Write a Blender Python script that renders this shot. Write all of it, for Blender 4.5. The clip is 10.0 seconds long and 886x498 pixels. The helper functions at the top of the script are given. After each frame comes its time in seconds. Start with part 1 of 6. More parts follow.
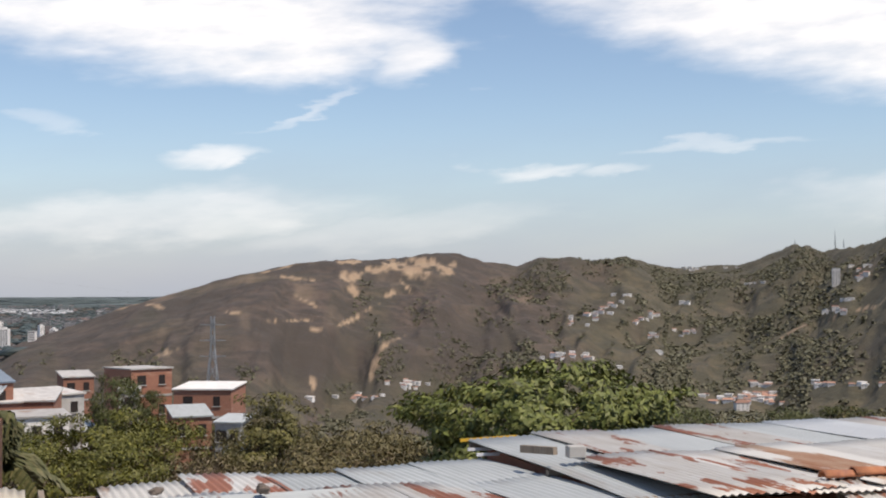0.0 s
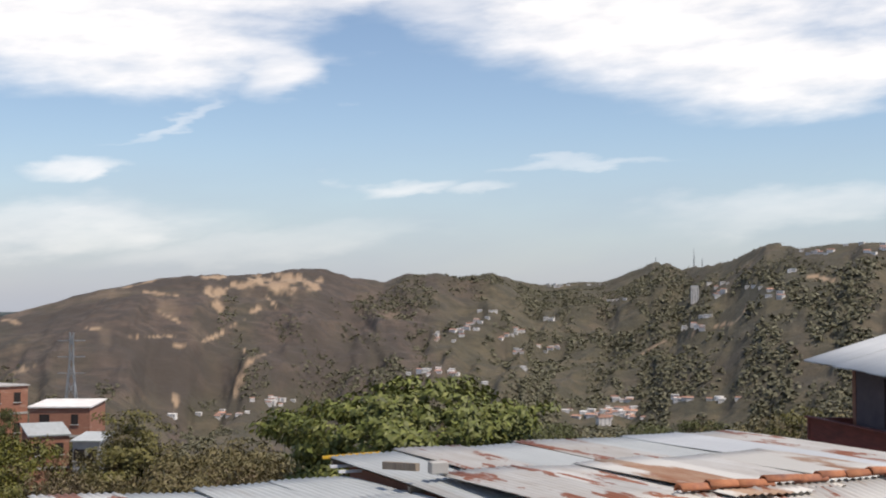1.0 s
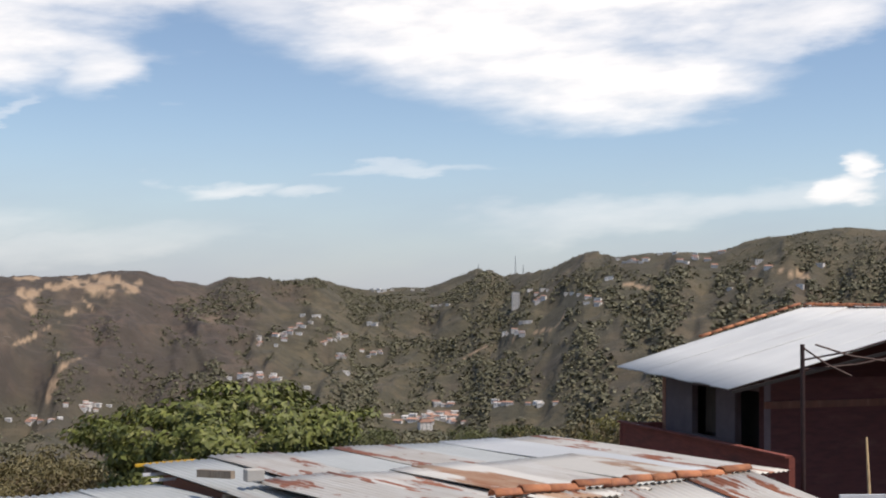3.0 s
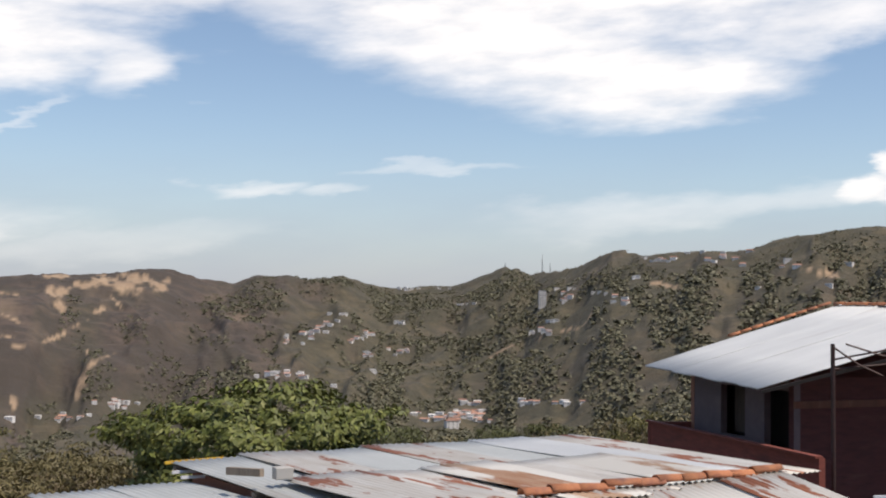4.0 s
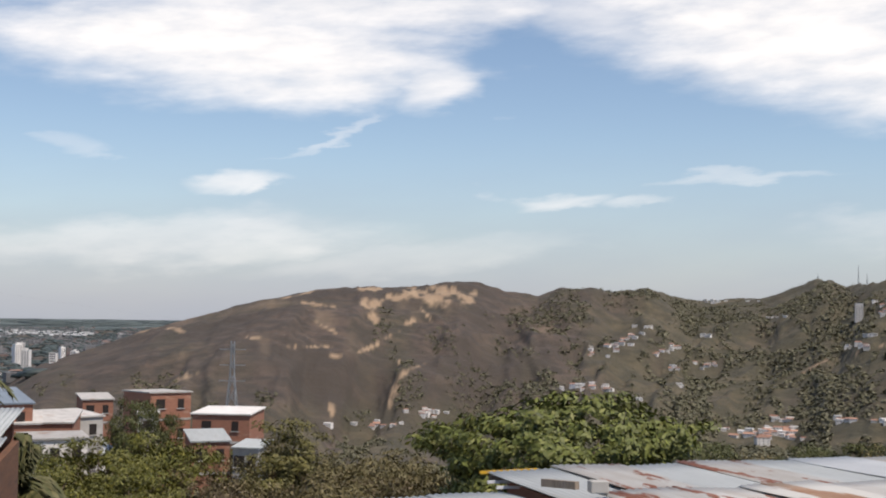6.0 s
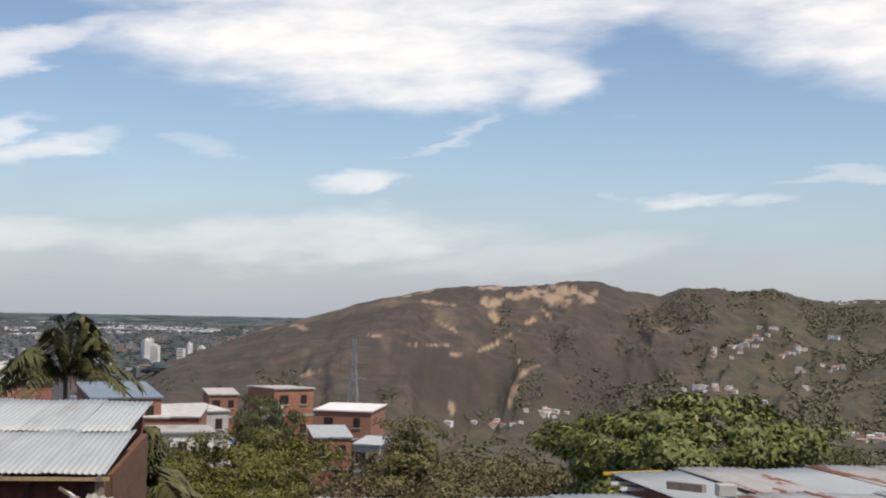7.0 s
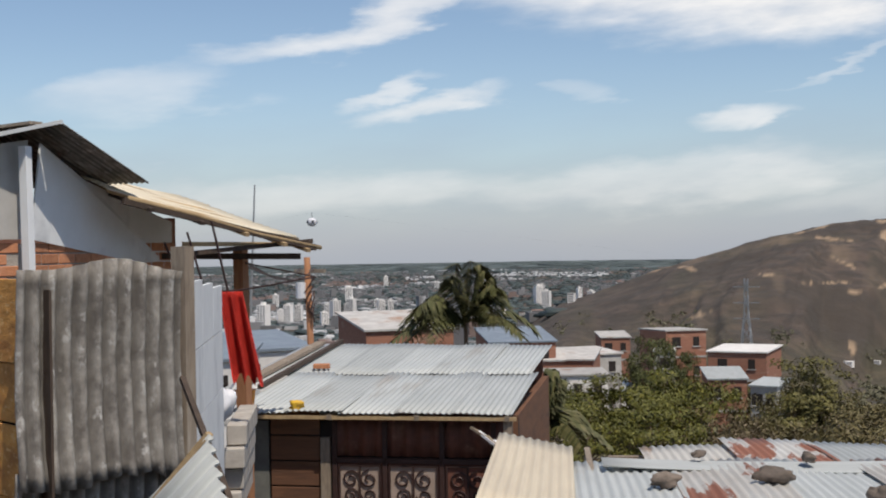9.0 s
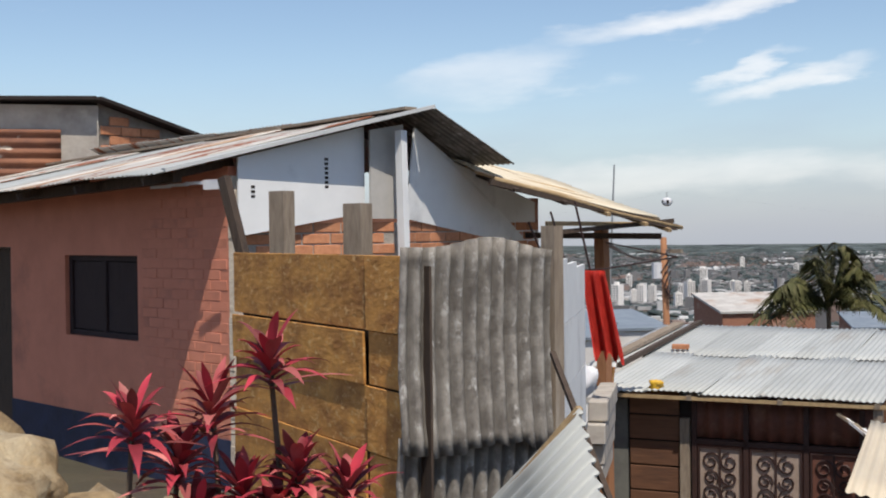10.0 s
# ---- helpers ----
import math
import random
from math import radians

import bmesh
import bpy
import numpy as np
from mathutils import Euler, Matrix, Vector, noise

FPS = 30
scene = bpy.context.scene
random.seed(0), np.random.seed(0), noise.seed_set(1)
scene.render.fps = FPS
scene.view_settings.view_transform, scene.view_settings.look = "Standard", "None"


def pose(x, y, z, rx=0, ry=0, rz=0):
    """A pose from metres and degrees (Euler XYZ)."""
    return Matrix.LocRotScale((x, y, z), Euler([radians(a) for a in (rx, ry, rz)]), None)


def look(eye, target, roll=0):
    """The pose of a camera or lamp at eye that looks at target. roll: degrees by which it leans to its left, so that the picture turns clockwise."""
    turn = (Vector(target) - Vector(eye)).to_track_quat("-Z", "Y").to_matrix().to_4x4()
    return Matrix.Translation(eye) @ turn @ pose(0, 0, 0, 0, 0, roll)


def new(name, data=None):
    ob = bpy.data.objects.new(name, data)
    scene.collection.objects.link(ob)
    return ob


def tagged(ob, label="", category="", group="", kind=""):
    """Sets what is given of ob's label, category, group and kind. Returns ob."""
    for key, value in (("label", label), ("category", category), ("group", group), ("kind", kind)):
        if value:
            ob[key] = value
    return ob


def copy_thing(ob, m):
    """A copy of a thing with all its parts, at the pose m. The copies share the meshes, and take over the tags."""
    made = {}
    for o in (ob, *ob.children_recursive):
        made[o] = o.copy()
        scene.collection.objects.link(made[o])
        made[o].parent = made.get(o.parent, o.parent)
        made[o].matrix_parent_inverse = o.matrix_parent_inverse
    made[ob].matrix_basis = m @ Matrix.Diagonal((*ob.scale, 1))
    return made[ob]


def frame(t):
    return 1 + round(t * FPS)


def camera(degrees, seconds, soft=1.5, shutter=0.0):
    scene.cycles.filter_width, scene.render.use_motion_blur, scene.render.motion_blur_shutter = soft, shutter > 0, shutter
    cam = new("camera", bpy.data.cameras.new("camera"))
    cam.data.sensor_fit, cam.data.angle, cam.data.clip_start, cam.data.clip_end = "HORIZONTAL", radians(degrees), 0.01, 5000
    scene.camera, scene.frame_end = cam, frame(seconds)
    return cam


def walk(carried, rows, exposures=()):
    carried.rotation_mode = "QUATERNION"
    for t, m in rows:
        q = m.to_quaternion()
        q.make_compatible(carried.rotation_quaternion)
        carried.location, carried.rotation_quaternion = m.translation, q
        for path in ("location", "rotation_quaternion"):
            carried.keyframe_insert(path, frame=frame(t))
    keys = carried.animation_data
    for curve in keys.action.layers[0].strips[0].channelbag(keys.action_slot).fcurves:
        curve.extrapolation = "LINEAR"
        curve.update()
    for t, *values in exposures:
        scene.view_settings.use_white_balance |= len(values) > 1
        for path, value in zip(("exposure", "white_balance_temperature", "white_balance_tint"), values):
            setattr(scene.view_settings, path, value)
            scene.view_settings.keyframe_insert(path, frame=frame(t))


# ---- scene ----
cam = camera(38.0, 10.0, soft=2.0)
# seconds, place, turns about x, y, z
ROWS = [
    (0.0, 0.001, -0.0, 1.599, 91.364, 0.203, 0.01),
    (0.5, 0.017, 0.029, 1.59, 91.423, -0.439, -0.715),
    (1.0, 0.036, 0.041, 1.596, 92.066, -0.007, -5.909),
    (1.5, 0.074, 0.039, 1.601, 92.639, -0.303, -10.751),
    (2.0, 0.087, 0.025, 1.602, 92.265, -1.04, -13.428),
    (3.5, 0.066, 0.041, 1.615, 92.33, -0.348, -13.569),
    (4.0, 0.06, 0.058, 1.611, 92.24, -0.651, -12.554),
    (4.5, 0.055, 0.067, 1.61, 92.221, -1.268, -11.731),
    (5.0, 0.035, 0.112, 1.616, 92.551, -0.967, -7.949),
    (5.5, 0.007, 0.135, 1.615, 92.549, -0.558, -2.989),
    (6.0, -0.016, 0.174, 1.604, 92.623, -0.77, 0.923),
    (7.5, -0.058, 0.297, 1.588, 92.25, -0.796, 9.457),
    (8.0, -0.066, 0.237, 1.586, 90.84, 0.072, 13.781),
    (8.5, -0.063, 0.153, 1.594, 89.993, 0.472, 18.161),
    (9.0, -0.078, 0.107, 1.6, 89.918, 0.935, 23.362),
    (9.5, -0.095, 0.047, 1.607, 90.019, 1.027, 31.632),
    (10.0, -0.092, -0.033, 1.6, 89.239, 0.678, 39.011),
]
walk(cam, [(t, pose(x, y, z, rx, ry, rz)) for t, x, y, z, rx, ry, rz in ROWS],
     [(0.0, 0.24, 6620, 13), (2.0, 0.23, 6620, 13), (6.0, 0.17, 6620, 13), (7.5, 0.10, 6600, 12), (9.0, 0.02, 6550, 11), (9.5, 0.12, 6550, 11), (10.0, 0.22, 6550, 11)])
rng = random.Random(7)

# ---- sky, sun ----
SUN_AZ, SUN_EL = -126.0, 61.0  # compass turn from +y towards -x, height
sun_dir = Vector((-math.sin(radians(SUN_AZ)) * math.cos(radians(SUN_EL)), math.cos(radians(SUN_AZ)) * math.cos(radians(SUN_EL)), math.sin(radians(SUN_EL))))


def sky():
    w = bpy.data.worlds.new("sky")
    scene.world = w
    w.use_nodes = True
    nt = w.node_tree
    N, L = nt.nodes, nt.links
    N.clear()

    def math_node(op, a, b=None, c=None):
        n = N.new("ShaderNodeMath")
        n.operation = op
        for i, v in enumerate((a, b, c)):
            if v is None:
                continue
            if isinstance(v, (int, float)):
                n.inputs[i].default_value = v
            else:
                L.new(v, n.inputs[i])
        return n.outputs[0]

    tc = N.new("ShaderNodeTexCoord")
    sep = N.new("ShaderNodeSeparateXYZ")
    L.new(tc.outputs["Generated"], sep.inputs[0])
    x, y, z = sep.outputs
    az = math_node("MULTIPLY", math_node("ARCTAN2", math_node("MULTIPLY", x, -1.0), y), 57.2958)
    el = math_node("MULTIPLY", math_node("ARCSINE", z), 57.2958)
    comb = N.new("ShaderNodeCombineXYZ")
    L.new(math_node("ADD", math_node("MULTIPLY", az, 0.30), math_node("MULTIPLY", el, 0.25)), comb.inputs[0])
    L.new(el, comb.inputs[1])
    big = N.new("ShaderNodeTexNoise")
    big.inputs["Scale"].default_value, big.inputs["Detail"].default_value, big.inputs["Roughness"].default_value = 0.33, 9, 0.55
    L.new(comb.outputs[0], big.inputs["Vector"])
    warp = math_node("MULTIPLY", math_node("SUBTRACT", big.outputs["Fac"], 0.5), 7.0)
    big2 = N.new("ShaderNodeTexNoise")
    big2.inputs["Scale"].default_value, big2.inputs["Detail"].default_value, big2.inputs["Roughness"].default_value = 0.85, 9, 0.56
    L.new(comb.outputs[0], big2.inputs["Vector"])
    fray = math_node("SUBTRACT", big2.outputs["Fac"], 0.5)
    az2 = math_node("ADD", az, math_node("MULTIPLY", warp, 1.6))
    el2 = math_node("ADD", el, math_node("MULTIPLY", warp, 0.55))

    total = None
    # turn, height, half width, half height, slant (rise per degree of turn), strength
    for a0, e0, wa, we, sl, st in CLOUDS:
        da = math_node("SUBTRACT", az2, a0)
        de = math_node("SUBTRACT", math_node("SUBTRACT", el2, e0), math_node("MULTIPLY", da, sl))
        q = math_node("ADD", math_node("POWER", math_node("ABSOLUTE", math_node("DIVIDE", da, wa)), 2.0), math_node("POWER", math_node("ABSOLUTE", math_node("DIVIDE", de, we)), 2.0))
        m = math_node("SUBTRACT", 1.35, math_node("ADD", q, math_node("MULTIPLY", fray, -1.7)))
        sm = N.new("ShaderNodeMapRange")
        sm.interpolation_type = "SMOOTHSTEP"
        sm.inputs["From Min"].default_value, sm.inputs["From Max"].default_value = -0.3, 1.7
        sm.inputs["To Max"].default_value = st
        L.new(m, sm.inputs["Value"])
        total = sm.outputs[0] if total is None else math_node("MAXIMUM", total, sm.outputs[0])
    # pale band of far cloud over the horizon
    band = N.new("ShaderNodeMapRange")
    band.interpolation_type = "SMOOTHSTEP"
    band.inputs["From Min"].default_value, band.inputs["From Max"].default_value = 8.0, -1.0
    band.inputs["To Max"].default_value = 0.72
    L.new(math_node("ADD", el, math_node("MULTIPLY", warp, 0.5)), band.inputs["Value"])
    nish = N.new("ShaderNodeTexSky")
    nish.sky_type, nish.sun_disc = "NISHITA", False
    nish.sun_elevation, nish.sun_rotation = radians(SUN_EL), radians(-SUN_AZ)
    nish.altitude, nish.dust_density, nish.ozone_density = 600, 0.5, 1.7
    soft = N.new("ShaderNodeMix")
    soft.data_type = "RGBA"
    L.new(band.outputs[0], soft.inputs[0])
    L.new(nish.outputs[0], soft.inputs[6])
    soft.inputs[7].default_value = HORIZON
    shade = N.new("ShaderNodeMix")
    shade.data_type = "RGBA"
    L.new(big2.outputs["Fac"], shade.inputs[0])
    shade.inputs[6].default_value, shade.inputs[7].default_value = CLOUD_LO, CLOUD_HI
    mix = N.new("ShaderNodeMix")
    mix.data_type = "RGBA"
    L.new(total, mix.inputs[0])
    L.new(soft.outputs[2], mix.inputs[6])
    L.new(shade.outputs[2], mix.inputs[7])
    bg = N.new("ShaderNodeBackground")
    bg.inputs[1].default_value = SKY
    L.new(mix.outputs[2], bg.inputs[0])
    out = N.new("ShaderNodeOutputWorld")
    L.new(bg.outputs[0], out.inputs[0])


SKY = 0.107
HORIZON, CLOUD_LO, CLOUD_HI = (3.0, 3.5, 4.65, 1), (7.7, 7.7, 7.6, 1), (10.2, 9.9, 9.5, 1)
CLOUDS = [
    (10.5, 11.3, 10.5, 2.4, 0.02, 1.0),
    (1.5, 9.9, 2.6, 1.3, 0.10, 0.8),
    (-14.5, 11.7, 9.0, 2.8, 0.12, 1.0),
    (-20.5, 10.0, 7.5, 2.1, 0.04, 1.0),
    (-18.0, 13.8, 15.0, 2.8, 0.0, 1.0),
    (-28.0, 12.2, 6.0, 1.6, -0.12, 0.8),
    (-6.0, 12.8, 5.0, 1.2, 0.2, 0.6),
    (8.0, 13.8, 14.0, 2.0, 0.0, 0.9),
    (26.0, 10.2, 7.0, 1.0, -0.28, 0.7),
    (9.8, 5.3, 2.4, 0.55, 0.0, 0.62),
    (8.6, 5.0, 1.0, 0.4, 0.0, 0.6),
    (-4.0, 4.9, 2.6, 0.42, -0.02, 0.5),
    (-8.0, 4.7, 1.8, 0.25, 0.0, 0.35),
    (-12.0, 5.7, 3.6, 0.26, -0.08, 0.32),
    (23.5, 6.2, 3.4, 0.7, -0.16, 0.72),
    (26.0, 6.9, 2.0, 0.5, -0.3, 0.6),
    (6.6, 7.7, 2.4, 0.28, -0.4, 0.32),
    (16.5, 6.6, 1.2, 0.3, 0.0, 0.2),
    (36.0, 6.8, 4.0, 1.0, -0.1, 0.36),
    (13.0, 2.7, 9.0, 1.1, -0.05, 0.40),
    (8.5, 3.0, 3.0, 0.6, 0.0, 0.46),
    (28.0, 2.5, 9.0, 0.9, 0.0, 0.38),
    (2.0, 2.2, 7.0, 0.9, -0.1, 0.22),
    (-25.0, 4.4, 9.0, 1.0, -0.14, 0.34),
    (-30.0, 5.2, 1.6, 0.8, 0.0, 0.95),
    (-30.8, 6.2, 0.9, 0.6, 0.0, 1.0),
    (70.0, 12.0, 12.0, 2.5, 0.05, 0.7),
    (-60.0, 14.0, 16.0, 4.0, 0.0, 0.8),
    (120.0, 20.0, 25.0, 6.0, 0.0, 0.7),
    (-130.0, 25.0, 20.0, 7.0, 0.0, 0.6),
]
sky()
sun = new("sun", bpy.data.lights.new("sun", "SUN"))
sun.data.energy, sun.data.angle, sun.data.color = 3.9, radians(0.6), (1.0, 0.925, 0.81)
sun.matrix_world = look(sun_dir * 50, (0, 0, 0))


# ---- materials ----
def mat(name, a, b=None, scale=3.0, rough=0.85, bump=0.3, metal=0.0, detail=6, stretch=(1, 1, 1), spread=0.0, c=None, cscale=0.6, clo=0.55, chi=0.7, island=False, lo=0.35, hi=0.65, bumpscale=None, dist=0.02):
    """a and b are mixed by noise; c comes in as larger stains; spread varies the value from object to object."""
    m = bpy.data.materials.new(name)
    m.use_nodes = True
    nt = m.node_tree
    N, L = nt.nodes, nt.links
    p = N["Principled BSDF"]
    p.inputs["Roughness"].default_value, p.inputs["Metallic"].default_value = rough, metal
    b = b or tuple(v * 0.75 for v in a)
    tc = N.new("ShaderNodeTexCoord")
    mp = N.new("ShaderNodeMapping")
    mp.inputs["Scale"].default_value = stretch
    L.new(tc.outputs["Object"], mp.inputs[0])
    info = N.new("ShaderNodeObjectInfo")
    geo = N.new("ShaderNodeNewGeometry")
    rand = geo.outputs["Random Per Island"] if island else info.outputs["Random"]
    off = N.new("ShaderNodeVectorMath")
    off.operation = "ADD"
    mul = N.new("ShaderNodeMath")
    mul.operation = "MULTIPLY"
    mul.inputs[1].default_value = 37.0
    L.new(rand, mul.inputs[0])
    L.new(mp.outputs[0], off.inputs[0])
    L.new(mul.outputs[0], off.inputs[1])

    def noise_node(sc, det=detail):
        n = N.new("ShaderNodeTexNoise")
        n.inputs["Scale"].default_value, n.inputs["Detail"].default_value, n.inputs["Roughness"].default_value = sc, det, 0.62
        L.new(off.outputs[0], n.inputs["Vector"])
        return n.outputs["Fac"]

    def ramp(fac, lo_, hi_):
        r = N.new("ShaderNodeMapRange")
        r.inputs["From Min"].default_value, r.inputs["From Max"].default_value = lo_, hi_
        L.new(fac, r.inputs["Value"])
        return r.outputs[0]

    def mix(fac, x, y):
        n = N.new("ShaderNodeMix")
        n.data_type = "RGBA"
        L.new(fac, n.inputs[0])
        for i, v in ((6, x), (7, y)):
            if isinstance(v, tuple):
                n.inputs[i].default_value = (*v, 1)
            else:
                L.new(v, n.inputs[i])
        return n.outputs[2]

    fine = noise_node(scale)
    col = mix(ramp(fine, lo, hi), a, b)
    if c:
        col = mix(ramp(noise_node(cscale, 8), clo, chi), col, c)
    if spread:
        hsv = N.new("ShaderNodeHueSaturation")
        val = N.new("ShaderNodeMapRange")
        val.inputs["To Min"].default_value, val.inputs["To Max"].default_value = 1 - spread, 1 + spread
        L.new(rand, val.inputs["Value"])
        L.new(val.outputs[0], hsv.inputs["Value"])
        L.new(col, hsv.inputs["Color"])
        col = hsv.outputs[0]
    L.new(col, p.inputs["Base Color"])
    if bump:
        bn = N.new("ShaderNodeBump")
        bn.inputs["Strength"].default_value, bn.inputs["Distance"].default_value = bump, dist
        L.new(noise_node(bumpscale or scale * 3), bn.inputs["Height"])
        L.new(bn.outputs[0], p.inputs["Normal"])
    return m


# ---- building helpers ----
def as_mesh(bm, name, smooth=False):
    me = bpy.data.meshes.new(name)
    bm.to_mesh(me)
    bm.free()
    if smooth:
        me.polygons.foreach_set("use_smooth", [True] * len(me.polygons))
    return me


def part(name, bm, material, parent=None, label="", smooth=False):
    """One mesh object from a bmesh or a mesh, under its thing."""
    me = bm if isinstance(bm, bpy.types.Mesh) else as_mesh(bm, name, smooth)
    if not me.materials:
        me.materials.append(material)
    ob = new(name, me)
    ob.parent = parent
    if label:
        tagged(ob, label)
    return ob


def thing(name, m, label, category, group="", kind=""):
    ob = new(name)
    ob.matrix_world = m
    ob.empty_display_size = 0.1
    return tagged(ob, label, category, group, kind)


def add_box(bm, lo, hi, m=None, bevel=0.0):
    """A box from corner lo to corner hi."""
    r = bmesh.ops.create_cube(bm, size=1.0)
    s = [max(h - l, 1e-4) for l, h in zip(lo, hi)]
    c = [(h + l) / 2 for l, h in zip(lo, hi)]
    t = Matrix.Translation(c) @ Matrix.Diagonal((*s, 1))
    if bevel:
        bmesh.ops.transform(bm, matrix=t, verts=r["verts"])
        edges = list({e for v in r["verts"] for e in v.link_edges})
        out = bmesh.ops.bevel(bm, geom=edges, offset=bevel, segments=1, affect="EDGES")
        if m is not None:
            bmesh.ops.transform(bm, matrix=m, verts=list({v for f in out["faces"] for v in f.verts} | {v for v in r["verts"] if v.is_valid}))
        return
    bmesh.ops.transform(bm, matrix=(m @ t) if m is not None else t, verts=r["verts"])


def box(lo, hi, m=None, bevel=0.0):
    bm = bmesh.new()
    add_box(bm, lo, hi, m, bevel)
    return bm


def add_beam(bm, a, b, w, h=None, up=(0, 0, 1)):
    """A square bar from a to b."""
    a, b = Vector(a), Vector(b)
    d = b - a
    q = d.to_track_quat("Y", "Z").to_matrix().to_4x4()
    h = h or w
    add_box(bm, (-w / 2, 0, -h / 2), (w / 2, d.length, h / 2), Matrix.Translation(a) @ q)


def add_tube(bm, pts, r0, r1=None, sides=7):
    """A round tapered bar through points."""
    pts = [Vector(p) for p in pts]
    r1 = r0 if r1 is None else r1
    rings = []
    for i, p in enumerate(pts):
        d = (pts[min(i + 1, len(pts) - 1)] - pts[max(i - 1, 0)]).normalized()
        e = d.orthogonal().normalized() if not rings else (prev - d * prev.dot(d)).normalized()
        prev = e
        f = d.cross(e)
        r = r0 + (r1 - r0) * i / max(len(pts) - 1, 1)
        rings.append([bm.verts.new(p + (e * math.cos(k * 2 * math.pi / sides) + f * math.sin(k * 2 * math.pi / sides)) * r) for k in range(sides)])
    for s, t in zip(rings, rings[1:]):
        for k in range(sides):
            bm.faces.new((s[k], s[(k + 1) % sides], t[(k + 1) % sides], t[k]))
    bm.faces.new(rings[0][::-1])
    bm.faces.new(rings[-1])


def frame_of(origin, u, v):
    """The pose whose x runs along u and whose y runs nearly along v."""
    u, v = Vector(u).normalized(), Vector(v)
    n = u.cross(v).normalized()
    v = n.cross(u)
    return Matrix.Translation(origin) @ Matrix((u, v, n)).transposed().to_4x4()


def corrugated(width, length, pitch=0.076, amp=0.009, rows=6, sag=0.0, seed=0, ragged=0.0, steps=5):
    """A wavy metal sheet: waves across x, length along y, real thickness."""
    r = random.Random(seed)
    n = max(int(round(width / pitch)), 1) * steps
    bm = bmesh.new()
    ph = [r.uniform(-1, 1) for _ in range(8)]
    grid = [[], []]
    for j in range(rows + 1):
        y = length * j / rows
        for side in (0, 1):
            row = []
            for i in range(n + 1):
                x = width * i / n
                z = amp * math.sin(2 * math.pi * i / steps) - sag * 4 * (y / length) * (1 - y / length)
                z += 0.012 * math.sin(ph[0] * 3 + x * 2.3 + y * 1.1) * (1 if sag or ragged else 0.5)
                yy = y + (ragged * math.sin(ph[1] * 5 + x * 9) if j in (0, rows) else 0)
                row.append(bm.verts.new((x, yy, z - side * 0.004)))
            grid[side].append(row)
    top, bot = grid
    for j in range(rows):
        for i in range(n):
            bm.faces.new((top[j][i], top[j][i + 1], top[j + 1][i + 1], top[j + 1][i]))
            bm.faces.new((bot[j][i + 1], bot[j][i], bot[j + 1][i], bot[j + 1][i + 1]))
    for i in range(n):
        bm.faces.new((bot[0][i], bot[0][i + 1], top[0][i + 1], top[0][i]))
        bm.faces.new((top[rows][i], top[rows][i + 1], bot[rows][i + 1], bot[rows][i]))
    for j in range(rows):
        bm.faces.new((top[j][0], top[j + 1][0], bot[j + 1][0], bot[j][0]))
        bm.faces.new((top[j + 1][n], top[j][n], bot[j][n], bot[j + 1][n]))
    return bm


def rel(parent, m):
    """A world pose in the parent's own space."""
    return parent.matrix_world.inverted() @ m


# ---- ground ----
def smooth01(t):
    t = np.clip(t, 0, 1)
    return t * t * (3 - 2 * t)


def lattice(x, y, seed):
    v = np.sin(x * 127.1 + y * 311.7 + seed * 74.7) * 43758.5453
    return v - np.floor(v)


def noise2(x, y, seed=0):
    ix, iy = np.floor(x), np.floor(y)
    fx, fy = smooth01(x - ix), smooth01(y - iy)
    a, b = lattice(ix, iy, seed), lattice(ix + 1, iy, seed)
    c, d = lattice(ix, iy + 1, seed), lattice(ix + 1, iy + 1, seed)
    return (a * (1 - fx) + b * fx) * (1 - fy) + (c * (1 - fx) + d * fx) * fy - 0.5


def fbm(x, y, seed=0, octaves=5):
    s, amp = 0, 1.0
    for o in range(octaves):
        s = s + amp * noise2(x * 2**o + 17 * o, y * 2**o - 9 * o, seed + o)
        amp *= 0.5
    return s


# skyline: turn and height of the ridges in degrees, and their distance in metres
RIDGE_AZ = (-180, -60, -34, -31, -28.7, -26.8, -25.4, -23.4, -21.5, -20, -18, -16.5, -15.2, -14, -13.2, -11.4, -10.2, -9.4, -8.1, -6.6, -5.6, -4.3, -3.3, -1.8, -0.4, 0.8, 2.1, 3.3, 4.4, 5.8, 7.6, 9.1, 10.6, 12.5, 14.1, 16.7, 18.2, 20.5, 24, 180)
RIDGE_EL = (4, 4, 3.25, 3.15, 2.92, 2.6, 2.2, 2.18, 2.05, 2.18, 1.35, 1.17, 1.48, 0.97, 0.64, 0.5, 0.4, 0.57, 0.95, 0.72, 0.87, 0.87, 0.56, 0.8, 1.15, 1.17, 0.97, 0.86, 0.96, 0.74, 0.49, 0.14, -0.25, -0.77, -1.2, -2.1, -2.6, -4.0, -5.2, -5.2)
RIDGE_R = ((-180, 900), (-34, 950), (-26, 1050), (-20, 1150), (-17.5, 1300), (-15, 1650), (-10, 1700), (-8, 1500), (-3, 1350), (5, 1250), (14, 1150), (20, 1080), (180, 1100))


def plain(r):
    return -98 + 40 * smooth01((r - 1800) / 3400)


